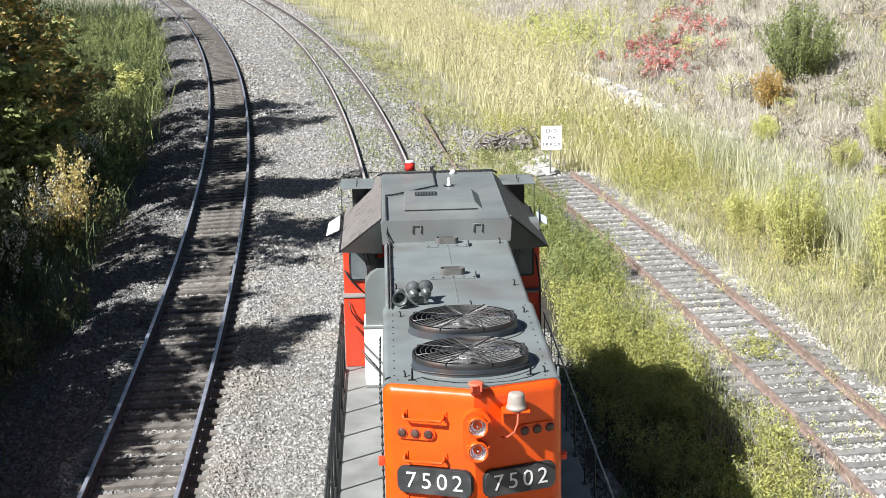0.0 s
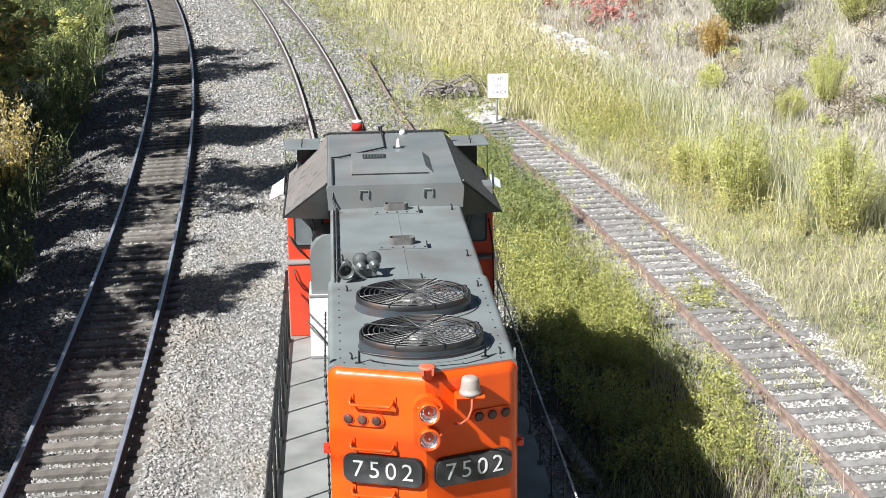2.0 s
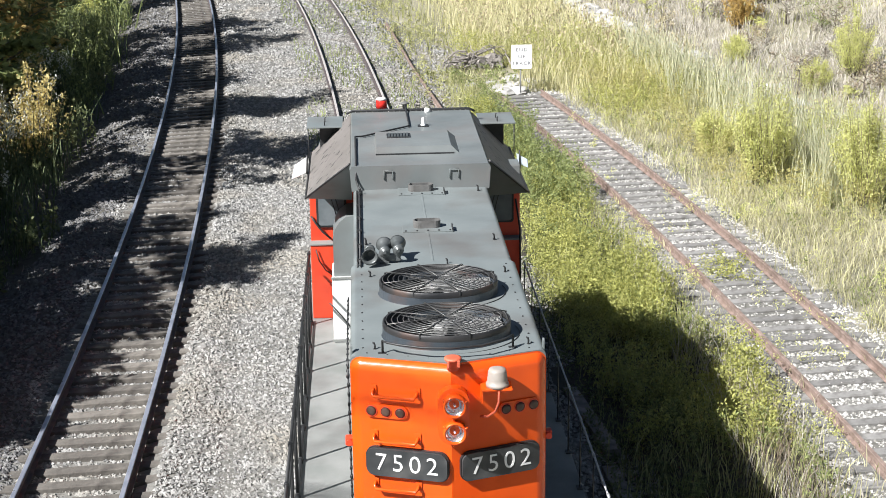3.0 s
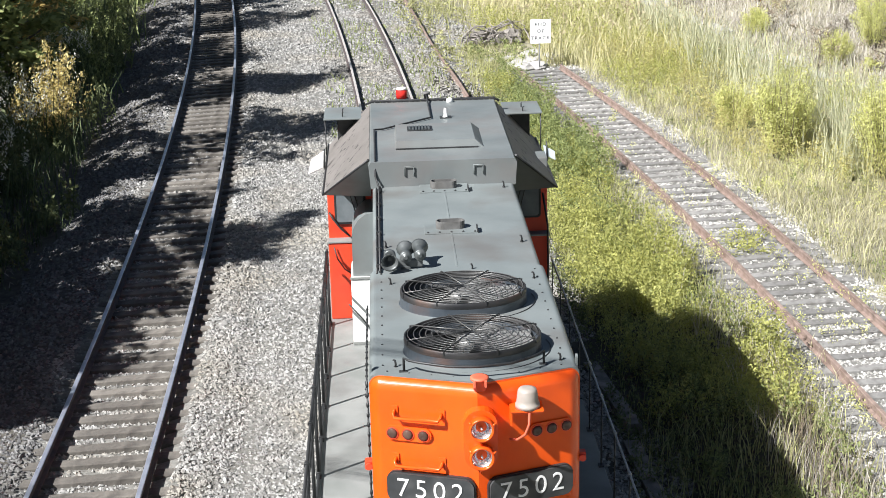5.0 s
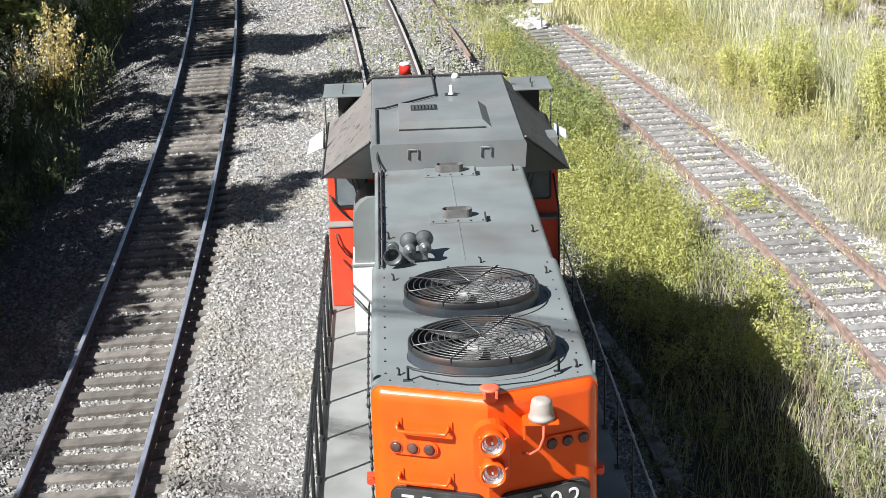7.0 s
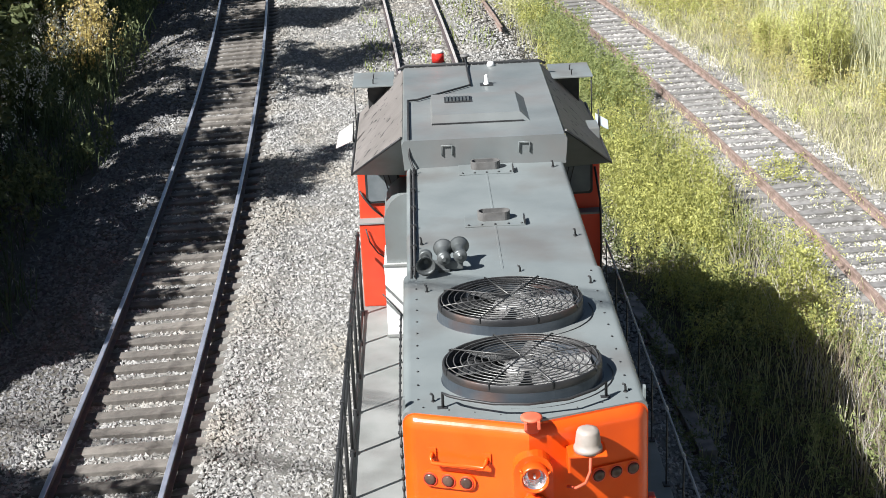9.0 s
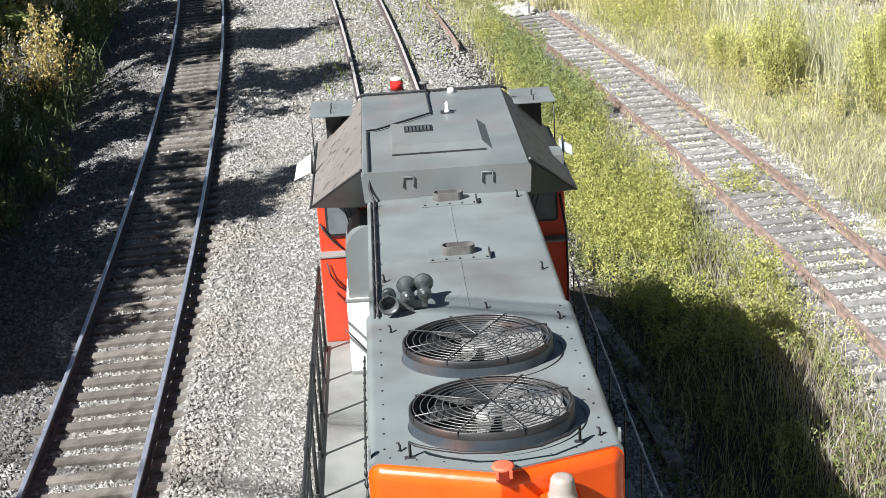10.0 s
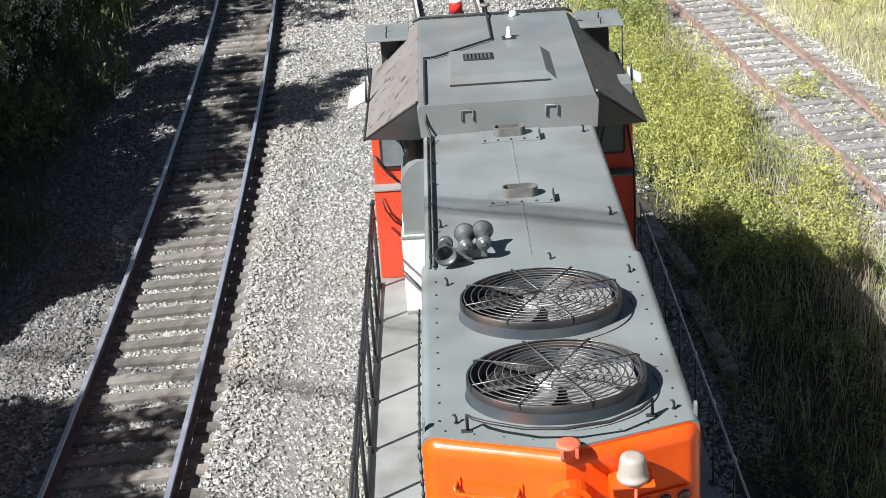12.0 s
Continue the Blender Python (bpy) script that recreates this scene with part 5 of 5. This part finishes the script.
x, y = strew(3600, 5.0, 14.0, 33, 53, lambda x, y: beyond(x, y) * smooth(1.6, 2.4, x - siding_x(np.minimum(y, 49))) * (1 - smooth(4.2, 5.6, x - siding_x(np.minimum(y, 49)))) * (patchy(x, y, 0.7, 1.9) > 0.3))
weeds("ochre_goldenrod", x, y, rng.uniform(0.5, 1.1, len(x)), 30, 0.030, LEAF_OCHRE, "fading ochre goldenrod between siding and reeds")
x, y = strew(15000, -12, 12, 50, 118, lambda x, y: right_field(x, y) * clear(x, y) * (x < hill_foot(y) + 0.6) * smooth(4.4, 6.5, x - main_x(y)) * (0.3 + 0.7 * patchy(x, y, 0.35, 1.0)))
seed_heads("reed_heads", x, y, rng.uniform(0.7, 1.45, len(x)), 4, 0.065, TAN, "tan seed heads above the golden reeds")
x, y = strew(2600, 9.0, 17, 34, 56, lambda x, y: beyond(x, y) * (x < hill_foot(y) - 1.0) * smooth(9.5, 11.0, x + 0.08 * (y - 40)))
seed_heads("pale_reed_heads", x, y, rng.uniform(0.9, 1.8, len(x)), 4, 0.034, TAN, "tan seed heads above the grey-green reeds")
x, y = strew(1500, 3.4, 6.2, 34, 48, lambda x, y: middle(x, y) * (x < siding_x(y) - 0.5) * (patchy(x, y, 0.8, 6.1) > 0.35))
weeds("tall_weeds", x, y, rng.uniform(0.6, 1.3, len(x)), 42, 0.035, LEAF_GREEN, "tall green weeds crowding the siding")
x, y = strew(5200, -6, 4.5, 44, 90, lambda x, y: smooth(1.2, 2.4, x - main_x(y)) * (x - main_x(y) < 4.6) * (0.2 + 0.8 * patchy(x, y, 0.7, 2.9)))
weeds("verge_weeds", x, y, rng.uniform(0.1, 0.4, len(x)), 12, 0.05, GRASS, "sparse low weeds on the gravel verge")
x, y = strew(3200, 6, 16.5, 13, 60, lambda x, y: beyond(x, y) * (patchy(x, y, 0.8, 3.3) > 0.5))
weeds("meadow_weeds", x, y, rng.uniform(0.2, 0.75, len(x)), 30, 0.025, LEAF_SHRUB, "yellow-green weeds in the meadow")
x, y = strew(2400, 6, 16.5, 13, 60, lambda x, y: beyond(x, y) * (patchy(x, y, 1.0, 7.3) > 0.55))
weeds("meadow_herbs", x, y, rng.uniform(0.15, 0.55, len(x)), 18, 0.035, LEAF_GREEN, "low green herbs in the meadow")
# the dark leaf colour here deepens the engine's shadow
x, y = strew(2000, 2.3, 5.2, 13, 30, lambda x, y: middle(x, y) * smooth(2.0, 2.7, x - main_x(y)) * (0.3 + 0.7 * patchy(x, y, 1.2, 3.1)))
weeds("trackside_weeds", x, y, rng.uniform(0.12, 0.5, len(x)), 18, 0.033, LEAF_DARK, "weeds close beside the engine's track, leaves darkened for its shadow")
x, y = strew(3400, 5.0, 9.6, 14, 48, lambda x, y: (np.abs(siding_x(y) - x - 1.4) < 0.45) * (patchy(x, y, 0.9, 8.1) > 0.42))
weeds("siding_edge_weeds", x, y, rng.uniform(0.12, 0.5, len(x)), 30, 0.024, LEAF_SHRUB, "weeds creeping over the tie ends")
x, y = strew(6000, 5.0, 9.6, 14, 48, lambda x, y: (np.abs(np.abs(x - siding_x(y)) - 1.3) < 0.55) * (patchy(x, y, 0.8, 4.6) > 0.3))
blades("siding_edge_grass", x, y, rng.uniform(0.12, 0.45, len(x)), rng.uniform(0.01, 0.02, len(x)), 0.8, STRAW, "straw grass along the siding", "grass")
for k in range(210):
    x, y = float(rng.uniform(8, 28)), float(rng.uniform(44, 100))
    if x > float(hill_foot(y)) + 0.8:
        h = float(rng.uniform(0.5, 1.3))
        plant("scrub", x, y, h, h * 0.7, 0.05, 520, 0.042, (DRY, LEAF_GREEN, LEAF_SHRUB, DRY, BRUSH, TAN)[k % 6], "low twiggy scrub on the dry bank", None, 11, 18)

# ---- ballast stones ----
def rubble(name, x, y, z, r, material, label):
    """Angular stones, joined."""
    n = len(x)
    base = np.array([[1, 0, 0], [-1, 0, 0], [0, 1, 0], [0, -1, 0], [0, 0, 1], [0, 0, -1]], float)
    v = base[None] * rng.uniform(0.6, 1.25, (n, 6, 1)) + rng.normal(0, 0.22, (n, 6, 3))
    a = rng.uniform(0, 2 * np.pi, n)
    c, s = np.cos(a)[:, None], np.sin(a)[:, None]
    v = np.stack([v[..., 0] * c - v[..., 1] * s, v[..., 0] * s + v[..., 1] * c, v[..., 2] * 0.75], -1) * r[:, None, None]
    v += np.stack([x, y, z], -1)[:, None]
    f = np.array([[0, 2, 4], [2, 1, 4], [1, 3, 4], [3, 0, 4], [2, 0, 5], [1, 2, 5], [3, 1, 5], [0, 3, 5]])
    f = (np.arange(n)[:, None, None] * 6 + f[None]).reshape(-1, 3)
    return tagged(link_mesh(name, v.reshape(-1, 3), f, material), label, "gravel", kind="stuff")


def bed(x, y):
    ok = (x > left_x(y) - 2.9 + 0.3 * wob(x, y, 0.9, 1)) & (x < main_x(y) + 3.0 + 0.9 * smooth(38, 44, y) - 1.6 * smooth(60, 72, y) + 0.5 * wob(x, y, 0.8, 2))
    side = left_x(y)
    for c in (side, main_x(y)):
        o = np.abs(x - c)
        ok &= np.abs(o - 0.7525) > 0.075
        ok = ok & ((o > 0.95) | (c is not side) | (rng.random(len(x)) < 0.85))
    return ok


for y0, y1, n, r in ((13, 24, 62000, 0.035), (24, 36, 50000, 0.039), (36, 60, 46000, 0.049), (60, 100, 30000, 0.07), (100, 140, 30000, 0.09)):
    x, y = strew(n, -9.5 if y1 < 40 else -12 if y1 < 70 else -18 if y1 < 110 else -27, 4.0 if y1 < 110 else -4.0, y0, y1, bed)
    rr = r * rng.uniform(0.55, 1.3, len(x))
    # shoulder stones take the dirtier colour with shade mixed in
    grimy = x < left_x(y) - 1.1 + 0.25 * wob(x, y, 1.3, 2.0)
    for name, k, mat, text in (("ballast", ~grimy, STONE, "crushed grey ballast stones round the tracks"), ("grimy_ballast", grimy, GRIME_SHADE_STONE, "grimy ballast, darkened further for shade, on the left shoulder")):
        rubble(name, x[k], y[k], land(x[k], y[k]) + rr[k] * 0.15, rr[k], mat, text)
x, y = strew(64000, 5, 10, 13, 50, lambda x, y: (np.abs(x - siding_x(y)) < 1.7) * (np.abs(np.abs(x - siding_x(y)) - 0.7525) > 0.08) * (0.3 + 0.7 * (patchy(x, y, 0.8, 2.0) > 0.4)))
rr = 0.032 * rng.uniform(0.5, 1.3, len(x))
rubble("siding_ballast", x, y, land(x, y) + rr * 0.2, rr, PALEGRAVEL, "pale old ballast among the siding ties")


# ---- sign, stones and stumps ----
def boulder(name, x, y, r, material, label, flat=0.6, category="stone", group=""):
    bm = bmesh.new()
    bmesh.ops.create_icosphere(bm, subdivisions=2, radius=r)
    k = Vector(rng.uniform(-50, 50, 3))
    for v in bm.verts:
        d = 1 + 0.55 * noise.noise(v.co / r * 0.9 + k) + 0.2 * noise.noise(v.co / r * 2.3 + k)
        v.co = Vector((v.co.x * d * 1.2, v.co.y * d, v.co.z * d * flat))
    ob = part(name, bm, material)
    ob.matrix_basis = pose(x, y, float(land(x, y)) + r * flat * 0.35, 0, 0, float(rng.uniform(0, 360)))
    return tagged(ob, label, category, group)


for y in np.arange(43.5, 73, 0.42):
    for k in range(2):
        boulder("rock", float(hill_foot(y)) + rng.normal(0, 0.28), y + rng.normal(0, 0.2), rng.uniform(0.18, 0.44), PALE, "pale limestone rock at the foot of the bank", 0.55, "rock", "rocks along the bank")
for k in range(22):
    boulder("rubble_slab", rng.normal(4.5, 0.55), rng.normal(50.2, 0.8), rng.uniform(0.14, 0.36), PALE, "broken pale concrete by the track end", 0.4, "rubble", "rubble by the track end")
for k in range(9):
    boulder("stump", rng.normal(3.7, 0.55), rng.normal(54.6, 0.4), rng.uniform(0.2, 0.42), DARKROCK, "grey weathered stump in the grass", 0.9, "stump", "stumps behind the sign")
pile = tagged(new("brush_pile"), "heap of grey dead branches behind the track end", "brush pile")
pile.matrix_basis = pose(3.65, 54.1, float(land(3.65, 54.1)))
for k in range(46):
    q, r, u = rng.uniform(0, 6.28), rng.uniform(0.3, 0.8), rng.uniform(0.1, 0.75)
    c = (float(rng.normal(0, 0.45)), float(rng.normal(0, 0.3)), float(u))
    bm = bmesh.new()
    limb(bm, (c[0] - r * math.cos(q), c[1] - 0.6 * r * math.sin(q), max(c[2] - 0.3, 0.0)), (c[0] + r * math.cos(q), c[1] + 0.6 * r * math.sin(q), c[2] + 0.2), 0.035, 0.012, 0.06)
    part("branch", bm, DARKROCK, pile)

for x, y, a in ((3.25, 21.6, 8), (3.35, 18.6, 3)):
    bm = bmesh.new()
    add_box(bm, -0.12, 0.12, -1.25, 1.25, 0.0, 0.16, 0.015)
    plank = part("old_timber", bm, DARKROCK)
    plank.matrix_basis = pose(x, y, float(land(x, y)) - 0.02, 0, 0, a)
    tagged(plank, "old brown timber lying beside the track", "timber", "timbers beside the track")

sx, sy = 4.88, 49.2
sz = float(land(sx, sy))
sign = tagged(new("track_sign"), "white square END OF TRACK sign on a post", "sign")
sign.matrix_basis = pose(sx, sy, sz)
bm = bmesh.new()
add_tube(bm, [(0, 0.03, -0.1), (0, 0.03, 1.6)], 0.028, 8)
part("post", bm, POST, sign)
bm = bmesh.new()
add_pill(bm, 0.68, 0.80, -0.008, 0.008, 0.03)
bmesh.ops.translate(bm, verts=bm.verts, vec=(0.03, -0.01, 1.28))
board = part("sign_board", bm, SIGN, sign)
for k, word in enumerate(("END", "OF", "TRACK")):
    lettering("word", word, 0.165, INK, board, Matrix.Translation((0.03, -0.021, 1.51 - 0.225 * k)), 1.3)

# ---- overhead wires behind the viewer ----
line = tagged(new("power_line"), "overhead wires on two wooden poles", "power line")
for k, s in enumerate((-0.45, 0.0, 0.5)):
    bm = bmesh.new()
    add_tube(bm, [(-31.1, 15.5 + s, 14.0 - 0.35 * k), (-7.5, 6.3 + s, 13.6 - 0.35 * k), (25.1, -7.7 + s, 14.0 - 0.35 * k)], 0.02, 6)
    part("wire", bm, BLACK, line)
for x, y in ((-31.1, 15.5), (25.1, -7.7)):
    bm = bmesh.new()
    add_tube(bm, [(x, y, -1.5), (x, y, 14.6)], [0.17, 0.12], 10)
    add_box(bm, x - 0.08, x + 0.08, y - 0.9, y + 0.9, 13.5, 13.65, 0.01)
    part("pole", bm, BARK, line)

# ---- what moves: the engine rolls slowly towards the bridge, its wheels turn ----
def gone(t):
    return 0.4934 * t - 0.00055 * t * t - 0.0000509 * t ** 3


def engine_pose(t):
    d = gone(t)
    h = 0.001766 * d
    return pose(0.58 - d * math.sin(h / 2), 16 - d * math.cos(h / 2), 0.02, 0, 0, 0.6 - math.degrees(h))


def motions():
    times = [0.5 * k for k in range(25)]
    walk(engine, [(t, engine_pose(t)) for t in times])
    for wheel, y in wheels:
        walk(wheel, [(t, pose(0, y, 0.498, math.degrees(gone(t) / 0.498))) for t in times])


motions()
